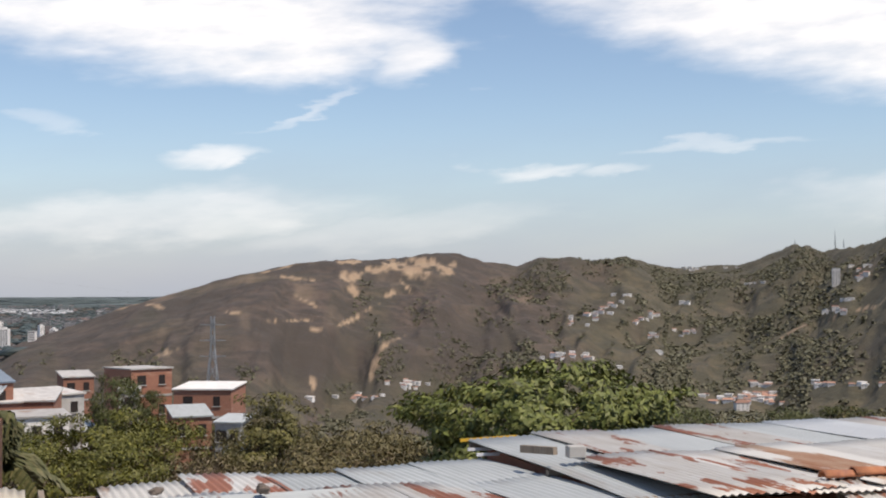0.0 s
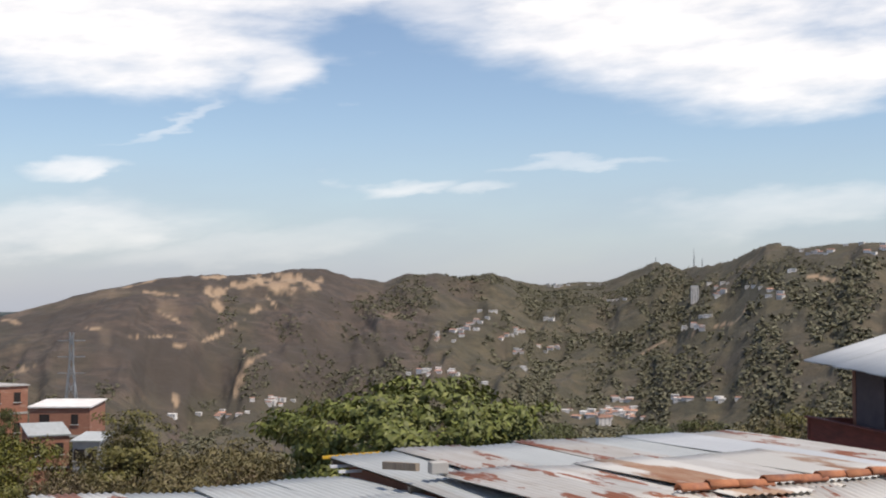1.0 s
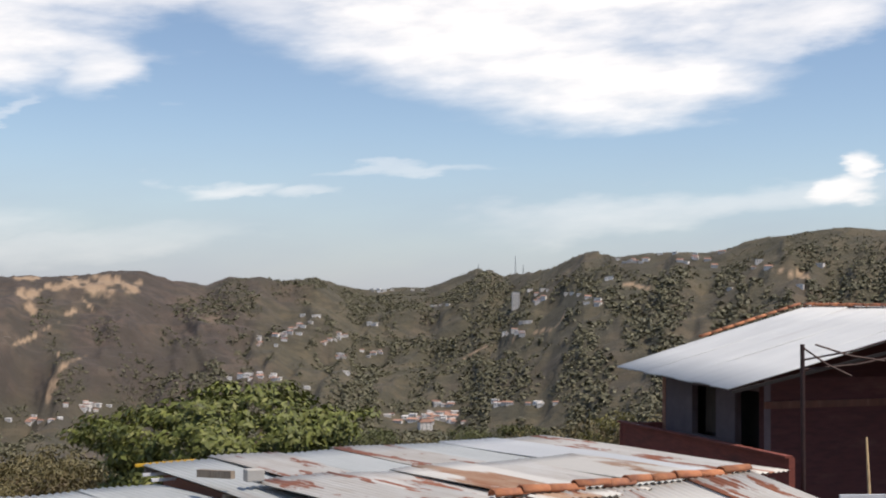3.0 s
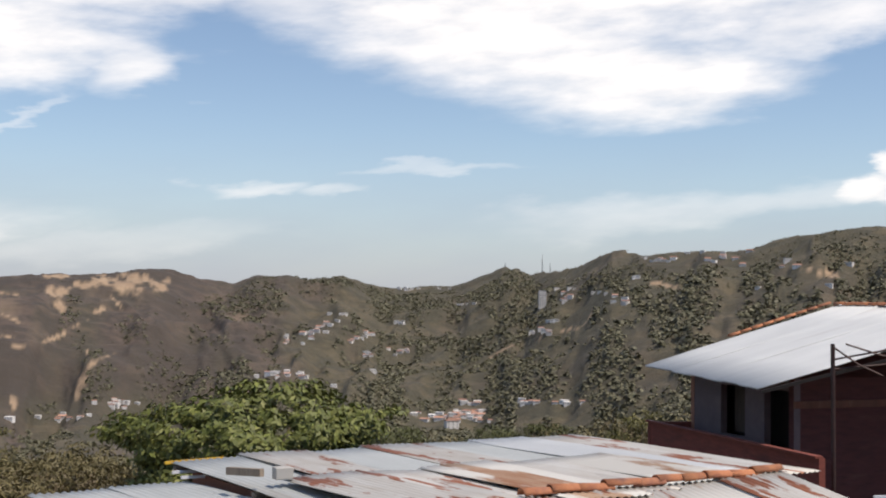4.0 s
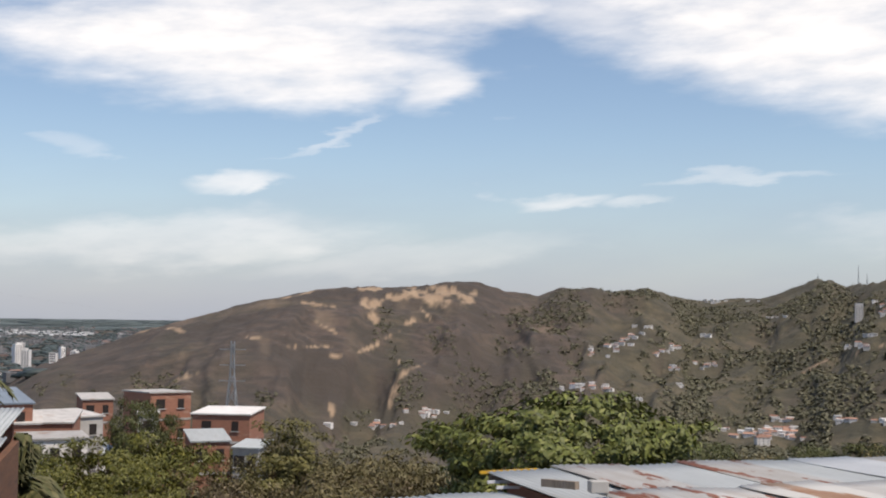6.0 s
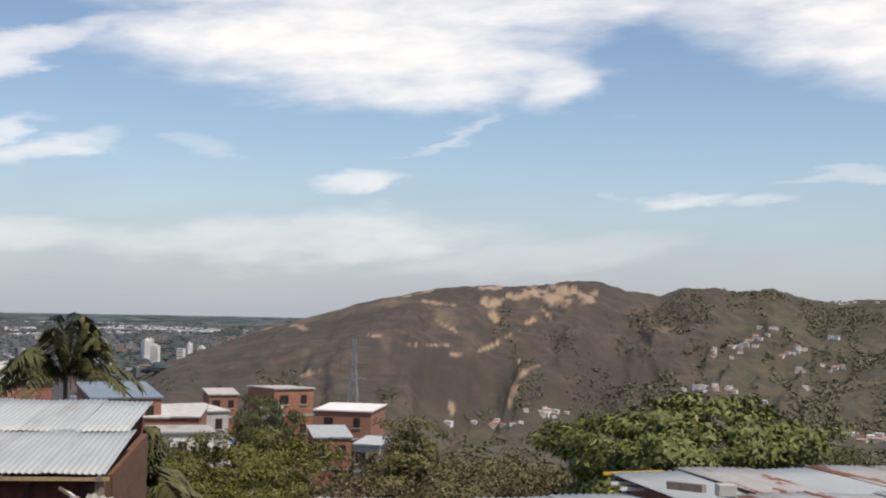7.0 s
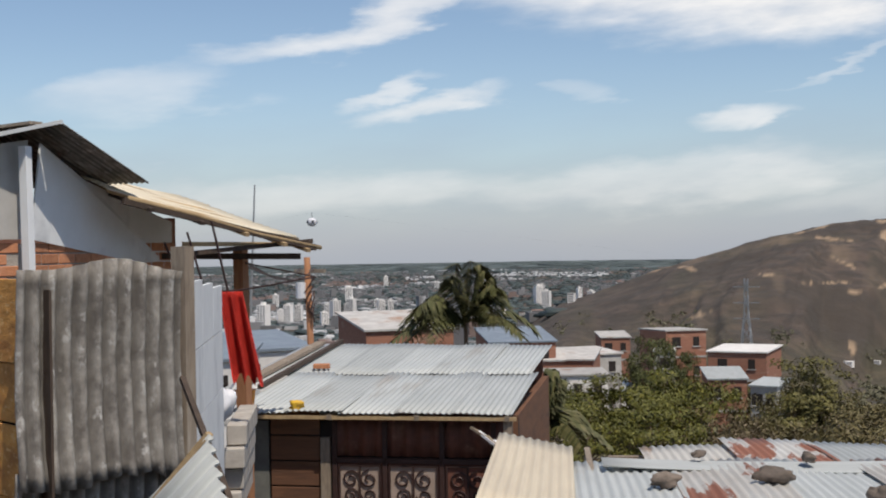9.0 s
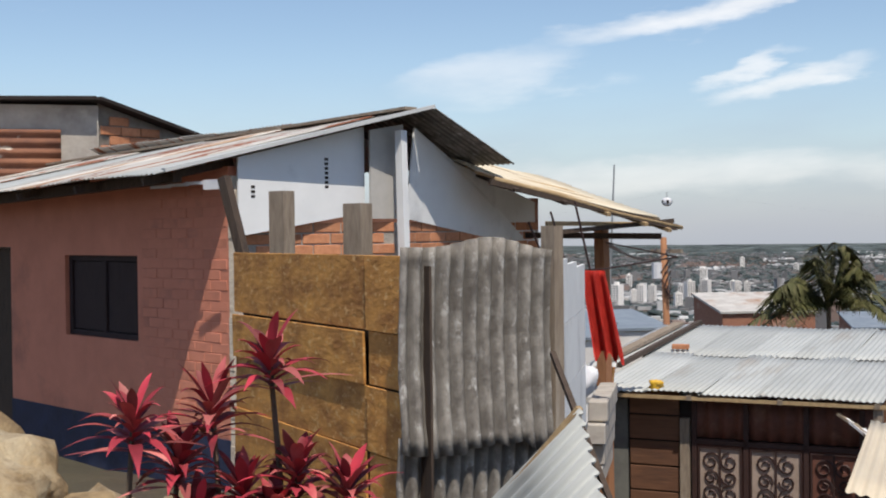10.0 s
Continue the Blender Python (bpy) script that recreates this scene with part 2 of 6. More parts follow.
def ground_z(az, r):
    """Height of the ground at a turn in degrees and a distance in metres."""
    az, r = np.broadcast_arrays(np.asarray(az, float), np.asarray(r, float))
    x, y = -np.sin(np.radians(az)) * r, np.cos(np.radians(az)) * r
    left = smooth01((az - 22) / 20) * (1 - smooth01((r - 16) / 14))
    near = np.interp(r, (0, 4, 12, 25, 60, 120, 250, 500, 700, 1200), (0, 0, -2.9, -5.0, -9.5, -15, -33, -62, -74, -92))
    near = near * (1 - 0.72 * left) + 0.25 * fbm(x * 0.3, y * 0.3, 3) * smooth01((r - 3) / 5) + 5 * fbm(x * 0.012, y * 0.012, 5) * smooth01((r - 60) / 200)
    rr = np.interp(az, [a for a, _ in RIDGE_R], [b for _, b in RIDGE_R])
    top = 1.6 + rr * np.tan(np.radians(np.interp(az, RIDGE_AZ, RIDGE_EL)))
    rv = np.interp(az, (-34, -24, -12, 0, 12, 22), (430, 520, 760, 640, 560, 640))
    zv = np.interp(rv, (250, 500, 700, 1200), (-33, -62, -74, -92))
    s = np.clip((r - rv) / (rr - rv), 0, 1)
    lift = np.clip((top - zv) / 90, 0, 1.2)
    spur = fbm(az * 0.16 + 0.0007 * r, r * 0.0012, 11, 4)
    gully = np.abs(fbm(x * 0.006 + 2 * spur, y * 0.004, 21, 5))
    rise = zv + (top - zv) * (0.25 * s + 0.75 * smooth01(s) ** 0.9)
    rise = rise + lift * (s * (1 - s) * 4) * (30 * spur - 40 * gully + 5)
    rise = rise + lift * 4.5 * fbm(x * 0.03, y * 0.03, 31, 4) * smooth01(s * 6)
    behind = np.maximum(top - (r - rr) * 0.3, plain(r))
    z = np.where(r <= rv, near, np.where(r <= rr, rise, behind))
    k = smooth01((r - rv + 90) / 180)
    z = np.where(np.abs(r - rv) < 90, near * (1 - k) + np.where(r > rv, rise, zv) * k, z)
    open_ = smooth01((az - 19) / 4)
    flat = np.where(r < 1200, near, plain(r))
    flat = np.where(r < 1200, np.maximum(flat, -98), flat)
    return z * (1 - open_) + flat * open_


def ground():
    az = np.concatenate([np.arange(-180, -40, 4.0), np.arange(-40, 20, 0.085), np.arange(20, 60, 0.16), np.arange(60, 181, 4.0)])
    r = np.concatenate([[0.0], np.geomspace(1.2, 380, 110), np.linspace(390, 1720, 175), np.geomspace(1760, 4960, 50)])
    A, R_ = np.meshgrid(az, r)
    Z = ground_z(A, R_)
    X, Y = -np.sin(np.radians(A)) * R_, np.cos(np.radians(A)) * R_
    nr, na = A.shape
    co = np.stack([X, Y, Z], -1).reshape(-1, 3)
    co = np.concatenate([co, [[0, 0, 0.0]]])
    i = np.arange(nr * na).reshape(nr, na)
    quads = np.stack([i[:-1, 1:], i[:-1, :-1], i[1:, :-1], i[1:, 1:]], -1).reshape(-1, 4)
    me = bpy.data.meshes.new("ground")
    me.vertices.add(len(co))
    me.vertices.foreach_set("co", co.ravel())
    me.loops.add(quads.size)
    me.loops.foreach_set("vertex_index", quads.ravel())
    me.polygons.add(len(quads))
    me.polygons.foreach_set("loop_start", np.arange(len(quads)) * 4)
    me.update()
    # bare soil: quarry on the crest, eroded scars and tracks, as a share of each place
    sx, sy = A + 0.5 * fbm(A * 0.9, R_ * 0.01, 41), R_
    el = np.degrees(np.arctan2(Z - 1.6, R_))
    bare = np.zeros_like(Z)
    for a0, e0, wa, we, sl in SCARS:
        da, de = sx - a0, el - e0
        q = (da / wa) ** 2 + ((de - sl * da) / we) ** 2
        bare = np.maximum(bare, np.clip(1.3 * (1.0 - q + 1.5 * fbm(A * 4.5, R_ * 0.045, 51)), 0, 1))
    bare *= ((R_ > 420) & (R_ < 1760))
    patch = np.clip(2.6 * (fbm(A * 0.8, R_ * 0.008, 61, 5) - 0.20), 0, 1) * ((R_ > 600) & (A > -4)) * smooth01((el + 3.2) / 2.0)
    bare = np.maximum(bare, 0.28 * patch)
    at = me.attributes.new("bare", "FLOAT", "POINT")
    at.data.foreach_set("value", np.concatenate([bare.ravel(), [0]]))
    green = np.clip(smooth01((-3.0 - A) / 6.0) + 0.6 * smooth01((-3.6 - el) / 1.5) + 0.8 * fbm(A * 0.7, R_ * 0.01, 91, 4), 0, 1)
    at = me.attributes.new("grassy", "FLOAT", "POINT")
    at.data.foreach_set("value", np.concatenate([green.ravel(), [0]]))
    me.polygons.foreach_set("use_smooth", [True] * len(quads))
    ob = new("ground", me)
    m = mat("scrub_hillside", (0.093, 0.067, 0.051), (0.053, 0.042, 0.033), scale=0.06, rough=0.95, bump=0.5, c=(0.055, 0.043, 0.033), cscale=0.008, clo=0.45, chi=0.62, detail=12, bumpscale=0.10, dist=5.0, lo=0.42, hi=0.58)
    nt = m.node_tree
    N, L = nt.nodes, nt.links
    p = N["Principled BSDF"]
    old = p.inputs["Base Color"].links[0].from_socket
    a = N.new("ShaderNodeAttribute")
    a.attribute_name = "bare"
    soil = N.new("ShaderNodeTexNoise")
    soil.inputs["Scale"].default_value, soil.inputs["Detail"].default_value = 0.02, 8
    tc = N.new("ShaderNodeTexCoord")
    L.new(tc.outputs["Object"], soil.inputs["Vector"])
    ramp = N.new("ShaderNodeMix")
    ramp.data_type = "RGBA"
    L.new(soil.outputs["Fac"], ramp.inputs[0])
    ramp.inputs[6].default_value, ramp.inputs[7].default_value = (0.22, 0.14, 0.085, 1), (0.42, 0.31, 0.2, 1)
    mx = N.new("ShaderNodeMix")
    mx.data_type = "RGBA"
    grassy = N.new("ShaderNodeAttribute")
    grassy.attribute_name = "grassy"
    turf = N.new("ShaderNodeMix")
    turf.data_type, turf.blend_type = "RGBA", "MULTIPLY"
    turf.inputs[7].default_value = (1.06, 1.20, 0.94, 1)
    L.new(grassy.outputs["Fac"], turf.inputs[0])
    L.new(old, turf.inputs[6])
    L.new(a.outputs["Fac"], mx.inputs[0])
    L.new(turf.outputs[2], mx.inputs[6])
    L.new(ramp.outputs[2], mx.inputs[7])
    L.new(mx.outputs[2], p.inputs["Base Color"])
    me.materials.append(m)
    tagged(ob, "scrub-covered hillside, valley and plain with bare eroded patches", "ground", kind="structure")
    return ob


# bare places on the hills: turn, height, half widths, slant, all in degrees
SCARS = [
    (1.0, 0.52, 0.95, 0.48, 0.0), (2.2, 0.62, 0.55, 0.30, 0.1), (-0.25, 0.42, 0.45, 0.34, 0.0), (1.55, -0.35, 0.4, 0.08, 0.9),
    (4.2, 0.78, 0.5, 0.12, 0.0), (4.1, 0.2, 0.45, 0.30, 0.0), (3.2, 0.45, 0.5, 0.16, 0.0), (4.0, -0.5, 0.3, 0.26, 0.3),
    (7.5, 0.47, 1.0, 0.07, -0.22), (6.4, 0.08, 0.9, 0.09, 0.12), (5.8, -1.0, 0.7, 0.09, 0.55), (3.8, -1.6, 0.85, 0.10, -0.55), (2.3, -0.65, 0.35, 0.10, -0.4),
    (2.6, -2.95, 0.6, 0.14, -0.55), (3.1, -3.5, 0.25, 0.40, 0.0), (3.2, -4.2, 0.15, 0.35, 0.0), (2.87, -2.45, 0.13, 0.13, 0.0), (5.85, -4.5, 0.18, 0.32, 0.0),
    (12.6, -1.1, 0.4, 0.14, 0.2), (13.8, -1.15, 0.7, 0.09, -0.33), (12.0, -3.2, 0.5, 0.15, -0.4), (6.7, -1.8, 0.9, 0.06, 0.0), (9.2, -1.4, 0.35, 0.07, 0.0), (5.7, -2.2, 0.3, 0.12, 0.0),
    (-18.8, -0.8, 0.36, 0.09, -1.25), (-17.7, -1.45, 0.8, 0.06, -0.35), (-15.0, -2.35, 0.9, 0.05, -0.5), (-22.5, 0.7, 0.9, 0.10, 0.2), (-29.0, 1.3, 1.0, 0.14, 0.2),
]
ground()


# ---- surfaces of the near things ----
ZINC = mat("weathered_zinc", (0.44, 0.455, 0.445), (0.38, 0.395, 0.385), scale=2.2, rough=0.6, metal=0.05, bump=0.1, stretch=(1.6, 0.35, 1), c=(0.30, 0.26, 0.22), cscale=1.1, clo=0.60, chi=0.80, spread=0.12)
RUSTY = mat("rusting_zinc", (0.56, 0.545, 0.51), (0.46, 0.42, 0.37), scale=3.0, rough=0.6, metal=0.15, bump=0.15, stretch=(1.5, 0.28, 1), c=(0.27, 0.10, 0.05), cscale=2.3, clo=0.545, chi=0.57, spread=0.15)
RUST = mat("deep_rust", (0.25, 0.115, 0.06), (0.42, 0.31, 0.22), scale=2.5, rough=0.85, bump=0.25, stretch=(1.5, 0.25, 1), c=(0.54, 0.52, 0.48), cscale=1.3, clo=0.44, chi=0.49, spread=0.2)
TANSHEET = mat("sun_bleached_sheet", (0.60, 0.52, 0.39), (0.52, 0.44, 0.33), scale=2.0, rough=0.6, bump=0.1, stretch=(2, 0.3, 1), c=(0.42, 0.27, 0.15), cscale=1.0, clo=0.6, chi=0.85)
WHITEROOF = mat("pale_metal_roof", (0.57, 0.58, 0.575), (0.50, 0.51, 0.51), scale=1.2, rough=0.5, metal=0.1, bump=0.08, stretch=(1.5, 0.4, 1), c=(0.45, 0.42, 0.4), cscale=0.6, clo=0.62, chi=0.9)
DIRTYTIN = mat("dirty_old_tin", (0.34, 0.315, 0.28), (0.13, 0.115, 0.10), scale=9, rough=0.75, metal=0.0, bump=0.6, stretch=(1.2, 0.8, 1), bumpscale=9, c=(0.46, 0.44, 0.41), cscale=11, clo=0.57, chi=0.66)
OSB = mat("strand_board", (0.66, 0.32, 0.075), (0.33, 0.14, 0.034), scale=3.6, rough=0.75, bump=0.6, stretch=(1, 1, 1.7), c=(0.66, 0.40, 0.16), cscale=15.0, clo=0.56, chi=0.66, spread=0.12)
TIMBER = mat("grey_timber", (0.30, 0.24, 0.18), (0.20, 0.155, 0.115), scale=9.0, rough=0.85, bump=0.4, stretch=(3, 3, 0.5), c=(0.38, 0.33, 0.27), cscale=2.0)
DARKWOOD = mat("dark_timber", (0.075, 0.05, 0.035), (0.045, 0.03, 0.022), scale=8.0, rough=0.85, bump=0.4, stretch=(3, 3, 0.5))
MAROONWOOD = mat("dark_maroon_wood", (0.034, 0.017, 0.018), (0.022, 0.011, 0.012), scale=8.0, rough=0.8, bump=0.3, stretch=(3, 3, 0.5))
PALEWOOD = mat("pale_rafter_wood", (0.46, 0.33, 0.18), (0.34, 0.23, 0.12), scale=8.0, rough=0.8, bump=0.3, stretch=(3, 0.5, 3), spread=0.2)
PINK = mat("salmon_paint", (0.66, 0.25, 0.16), (0.58, 0.215, 0.135), scale=2.5, rough=0.8, bump=0.35, c=(0.38, 0.15, 0.10), cscale=1.2, clo=0.55, chi=0.75, bumpscale=14)
BLUE = mat("dark_blue_paint", (0.02, 0.028, 0.07), (0.014, 0.018, 0.045), scale=4, rough=0.75, bump=0.3, c=(0.09, 0.08, 0.09), cscale=2, clo=0.6, chi=0.75)
RENDERED = mat("bare_render", (0.46, 0.42, 0.37), (0.36, 0.32, 0.28), scale=4, rough=0.9, bump=0.4, c=(0.28, 0.25, 0.22), cscale=1.0)
FIBRE = mat("grey_fibre_board", (0.78, 0.79, 0.79), (0.71, 0.72, 0.725), scale=1.5, rough=0.75, bump=0.1, c=(0.33, 0.34, 0.36), cscale=0.9, clo=0.55, chi=0.8)
BRICK = mat("hollow_clay_brick", (0.55, 0.245, 0.125), (0.44, 0.18, 0.09), scale=14, rough=0.9, bump=0.4, c=(0.50, 0.30, 0.2), cscale=4, clo=0.6, chi=0.8, spread=0.2)
MORTAR = mat("cement_mortar", (0.42, 0.38, 0.33), (0.34, 0.30, 0.26), scale=12, rough=0.95, bump=0.5)
CREAMSHEET = mat("cream_plastic_sheet", (0.74, 0.66, 0.50), (0.64, 0.55, 0.40), scale=3.0, rough=0.55, bump=0.15, stretch=(2, 0.4, 1), c=(0.50, 0.38, 0.24), cscale=1.4, clo=0.58, chi=0.8)
PALERENDER = mat("pale_chipped_render", (0.66, 0.58, 0.48), (0.50, 0.42, 0.33), scale=9, rough=0.95, bump=0.8, c=(0.36, 0.24, 0.17), cscale=5, clo=0.6, chi=0.7)
RUSTCLAD = mat("rusted_cladding", (0.27, 0.115, 0.06), (0.16, 0.07, 0.045), scale=4.0, rough=0.85, bump=0.3, stretch=(1, 0.4, 1), c=(0.62, 0.54, 0.44), cscale=1.6, clo=0.56, chi=0.60, spread=0.15)
OLDROOF = mat("old_sheet_roof", (0.48, 0.46, 0.43), (0.36, 0.34, 0.32), scale=1.5, rough=0.8, bump=0.2, c=(0.30, 0.19, 0.13), cscale=0.6, clo=0.55, chi=0.7, spread=0.25)
FARBRICK = mat("far_brickwork", (0.34, 0.158, 0.10), (0.26, 0.118, 0.078), scale=2.5, rough=0.9, bump=0.2, stretch=(1, 1, 4), c=(0.40, 0.27, 0.2), cscale=0.5, clo=0.58, chi=0.75, spread=0.1)
CONCRETE = mat("stained_concrete", (0.46, 0.44, 0.41), (0.36, 0.345, 0.32), scale=2.0, rough=0.9, bump=0.3, c=(0.24, 0.22, 0.20), cscale=0.7, clo=0.58, chi=0.8, spread=0.1)
TILE = mat("clay_tile", (0.46, 0.19, 0.085), (0.34, 0.125, 0.06), scale=9, rough=0.85, bump=0.3, c=(0.17, 0.075, 0.055), cscale=3, clo=0.5, chi=0.7, spread=0.25)
REDCLOTH = mat("red_cloth", (0.62, 0.035, 0.02), (0.5, 0.025, 0.015), scale=10, rough=0.8, bump=0.2)
PLASTIC = mat("white_plastic", (0.72, 0.72, 0.74), (0.62, 0.62, 0.65), scale=6, rough=0.4, bump=0.2)
ORANGE = mat("orange_plastic", (0.85, 0.30, 0.02), (0.7, 0.24, 0.02), scale=5, rough=0.45, bump=0.1)
YELLOW = mat("yellow_paint", (0.70, 0.42, 0.03), (0.55, 0.32, 0.03), scale=6, rough=0.6, bump=0.2)
STONE = mat("dark_stone", (0.16, 0.125, 0.10), (0.10, 0.08, 0.065), scale=9, rough=0.95, bump=0.7, c=(0.24, 0.19, 0.15), cscale=3)
BOULDER = mat("tan_boulder", (0.36, 0.26, 0.14), (0.16, 0.11, 0.06), scale=6, rough=0.95, bump=1.0, c=(0.5, 0.42, 0.29), cscale=2, clo=0.5, chi=0.7)
# near-black: shade of unlit rooms and recesses as colour, also plain black parts
DARK = mat("black_and_unlit", (0.025, 0.018, 0.016), (0.018, 0.013, 0.012), scale=3, rough=0.9, bump=0.1)
IRON = mat("painted_iron", (0.07, 0.035, 0.03), (0.045, 0.025, 0.022), scale=12, rough=0.6, metal=0.3, bump=0.2)
STEEL = mat("galvanised_steel", (0.36, 0.37, 0.38), (0.28, 0.29, 0.30), scale=8, rough=0.5, metal=0.5, bump=0.1)
REDBROWN = mat("red_brown_sheet", (0.17, 0.062, 0.04), (0.12, 0.045, 0.03), scale=4, rough=0.75, bump=0.3, stretch=(2, 2, 0.4), c=(0.23, 0.11, 0.07), cscale=2)
BROWNPLANK = mat("brown_planks", (0.17, 0.078, 0.04), (0.12, 0.055, 0.03), scale=5, rough=0.85, bump=0.3, stretch=(0.4, 2, 3), c=(0.08, 0.04, 0.025), cscale=2, spread=0.15)
CREAM = mat("cream_panel", (0.40, 0.31, 0.26), (0.33, 0.25, 0.20), scale=4, rough=0.8, bump=0.2, c=(0.3, 0.22, 0.16), cscale=2, clo=0.55, chi=0.75)
BARK = mat("tree_bark", (0.14, 0.10, 0.07), (0.09, 0.065, 0.045), scale=8, rough=0.95, bump=0.7, stretch=(2, 2, 0.5))
POLEWOOD = mat("orange_brown_pole", (0.36, 0.17, 0.08), (0.27, 0.12, 0.06), scale=8, rough=0.85, bump=0.3, stretch=(3, 3, 0.4))
ROOFBLUE = mat("blue_grey_roof", (0.22, 0.26, 0.30), (0.17, 0.20, 0.24), scale=1.5, rough=0.55, bump=0.1, c=(0.25, 0.28, 0.33), cscale=0.6)
FARWHITE = mat("far_white_wall", (0.82, 0.79, 0.75), (0.68, 0.64, 0.60), scale=0.8, rough=0.85, bump=0.1, spread=0.2)
FARROOF = mat("far_clay_roof", (0.36, 0.20, 0.14), (0.30, 0.17, 0.12), scale=0.8, rough=0.9, bump=0.1, spread=0.35)


def foliage(name, a, b, c, spread=0.2):
    m = mat(name, a, b, scale=1.3, rough=0.6, bump=0.0, c=c, cscale=0.5, clo=0.5, chi=0.7, spread=spread, island=True)
    p = m.node_tree.nodes["Principled BSDF"]
    p.inputs["Subsurface Weight"].default_value = 0.0
    p.inputs["Specular IOR Level"].default_value = 0.35
    return m


LEAF_MANGO = foliage("mango_leaf", (0.145, 0.158, 0.032), (0.072, 0.088, 0.02), (0.22, 0.215, 0.065), spread=0.3)
LEAF_DARK = foliage("dark_leaf", (0.075, 0.080, 0.02), (0.046, 0.052, 0.015), (0.11, 0.105, 0.024))
LEAF_LIGHT = foliage("light_leaf", (0.138, 0.112, 0.040), (0.090, 0.076, 0.030), (0.175, 0.132, 0.06))
LEAF_TALL = foliage("fresh_leaf", (0.130, 0.115, 0.028), (0.085, 0.080, 0.020), (0.165, 0.135, 0.04))
LEAF_DRY = foliage("dry_scrub_leaf", (0.150, 0.112, 0.055), (0.105, 0.078, 0.042), (0.20, 0.14, 0.085))
LEAF_YELLOW = foliage("yellow_green_leaf", (0.120, 0.113, 0.014), (0.052, 0.057, 0.010), (0.165, 0.145, 0.02), spread=0.3)
LEAF_PALM = foliage("palm_leaf", (0.085, 0.085, 0.028), (0.055, 0.058, 0.02), (0.16, 0.135, 0.06))
LEAF_RED = foliage("crimson_leaf", (0.40, 0.035, 0.055), (0.15, 0.018, 0.025), (0.58, 0.20, 0.17), spread=0.5)
LEAF_WOODS = foliage("far_woods", (0.124, 0.115, 0.064), (0.098, 0.094, 0.054), (0.150, 0.130, 0.078), spread=0.2)
LEAF_VALLEY = foliage("valley_scrub", (0.145, 0.122, 0.060), (0.100, 0.092, 0.046), (0.180, 0.140, 0.080), spread=0.3)
# leaf green pulled towards blue-grey: the haze of distance is in the colour
CITY_TREES = foliage("hazed_plain_woods", (0.058, 0.076, 0.072), (0.048, 0.064, 0.064), (0.07, 0.084, 0.076), spread=0.2)

# darker colour along the hollows of the old tin's waves
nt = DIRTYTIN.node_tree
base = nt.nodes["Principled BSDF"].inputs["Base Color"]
tin_col = base.links[0].from_socket
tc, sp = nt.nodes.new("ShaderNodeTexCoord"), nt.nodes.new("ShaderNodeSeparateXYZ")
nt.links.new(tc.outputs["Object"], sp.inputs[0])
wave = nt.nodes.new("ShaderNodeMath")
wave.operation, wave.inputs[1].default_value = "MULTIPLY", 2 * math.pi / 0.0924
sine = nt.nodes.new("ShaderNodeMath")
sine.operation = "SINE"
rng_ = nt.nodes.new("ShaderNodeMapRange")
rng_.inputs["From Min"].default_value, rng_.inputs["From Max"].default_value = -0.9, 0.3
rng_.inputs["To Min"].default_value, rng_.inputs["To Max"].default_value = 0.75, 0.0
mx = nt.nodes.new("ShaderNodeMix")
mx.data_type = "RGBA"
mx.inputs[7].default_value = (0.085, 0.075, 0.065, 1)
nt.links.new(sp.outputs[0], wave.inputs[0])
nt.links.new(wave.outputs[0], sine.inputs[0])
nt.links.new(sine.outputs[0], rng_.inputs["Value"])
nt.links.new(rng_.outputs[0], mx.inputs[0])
nt.links.new(tin_col, mx.inputs[6])
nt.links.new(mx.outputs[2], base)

U = Vector((0.947, 0.32, 0))
V = Vector((0.32, -0.947, 0))


def sheet(parent, origin, u, v, width, length, material, seed, name="roof_sheet", pitch=0.076, skew=0.0, **kw):
    bm = corrugated(width, length, pitch, seed=seed, **kw)
    if skew:
        for q in bm.verts:
            q.co.x += skew * q.co.y
    ob = part(name, bm, material, parent, smooth=True)
    ob.matrix_local = rel(parent, frame_of(origin, u, v))
    return ob


def bar(parent, name, a, b, w, material, h=None, label=""):
    bm = bmesh.new()
    inv = parent.matrix_world.inverted()
    add_beam(bm, inv @ Vector(a), inv @ Vector(b), w, h)
    return part(name, bm, material, parent, label)


def wall_part(parent, name, a, b, z0, z1, thick, material, label="", openings=()):
    """An upright wall from a to b (plan points), its outer face on the line; openings: (from, to, low, high) along it."""
    a, b = Vector((a[0], a[1], 0)), Vector((b[0], b[1], 0))
    d = (b - a)
    n = d.length
    m = rel(parent, frame_of((a.x, a.y, 0), d, Vector((-d.y, d.x, 0))))
    xs = sorted({0.0, n, *[v for o in openings for v in o[:2]]})
    zs = sorted({z0, z1, *[v for o in openings for v in o[2:]]})
    bm = bmesh.new()
    for x0, x1 in zip(xs, xs[1:]):
        for q0, q1 in zip(zs, zs[1:]):
            cx, cz = (x0 + x1) / 2, (q0 + q1) / 2
            if not any(o[0] < cx < o[1] and o[2] < cz < o[3] for o in openings):
                add_box(bm, (x0, 0, q0), (x1, thick, q1))
    bmesh.ops.remove_doubles(bm, verts=bm.verts, dist=1e-4)
    seen = {}
    for f in bm.faces:
        seen.setdefault(tuple(round(c, 3) for c in f.calc_center_median()), []).append(f)
    bmesh.ops.delete(bm, geom=[f for fs in seen.values() if len(fs) > 1 for f in fs], context="FACES")
    ob = part(name, bm, material, parent, label)
    ob.matrix_local = m
    return ob


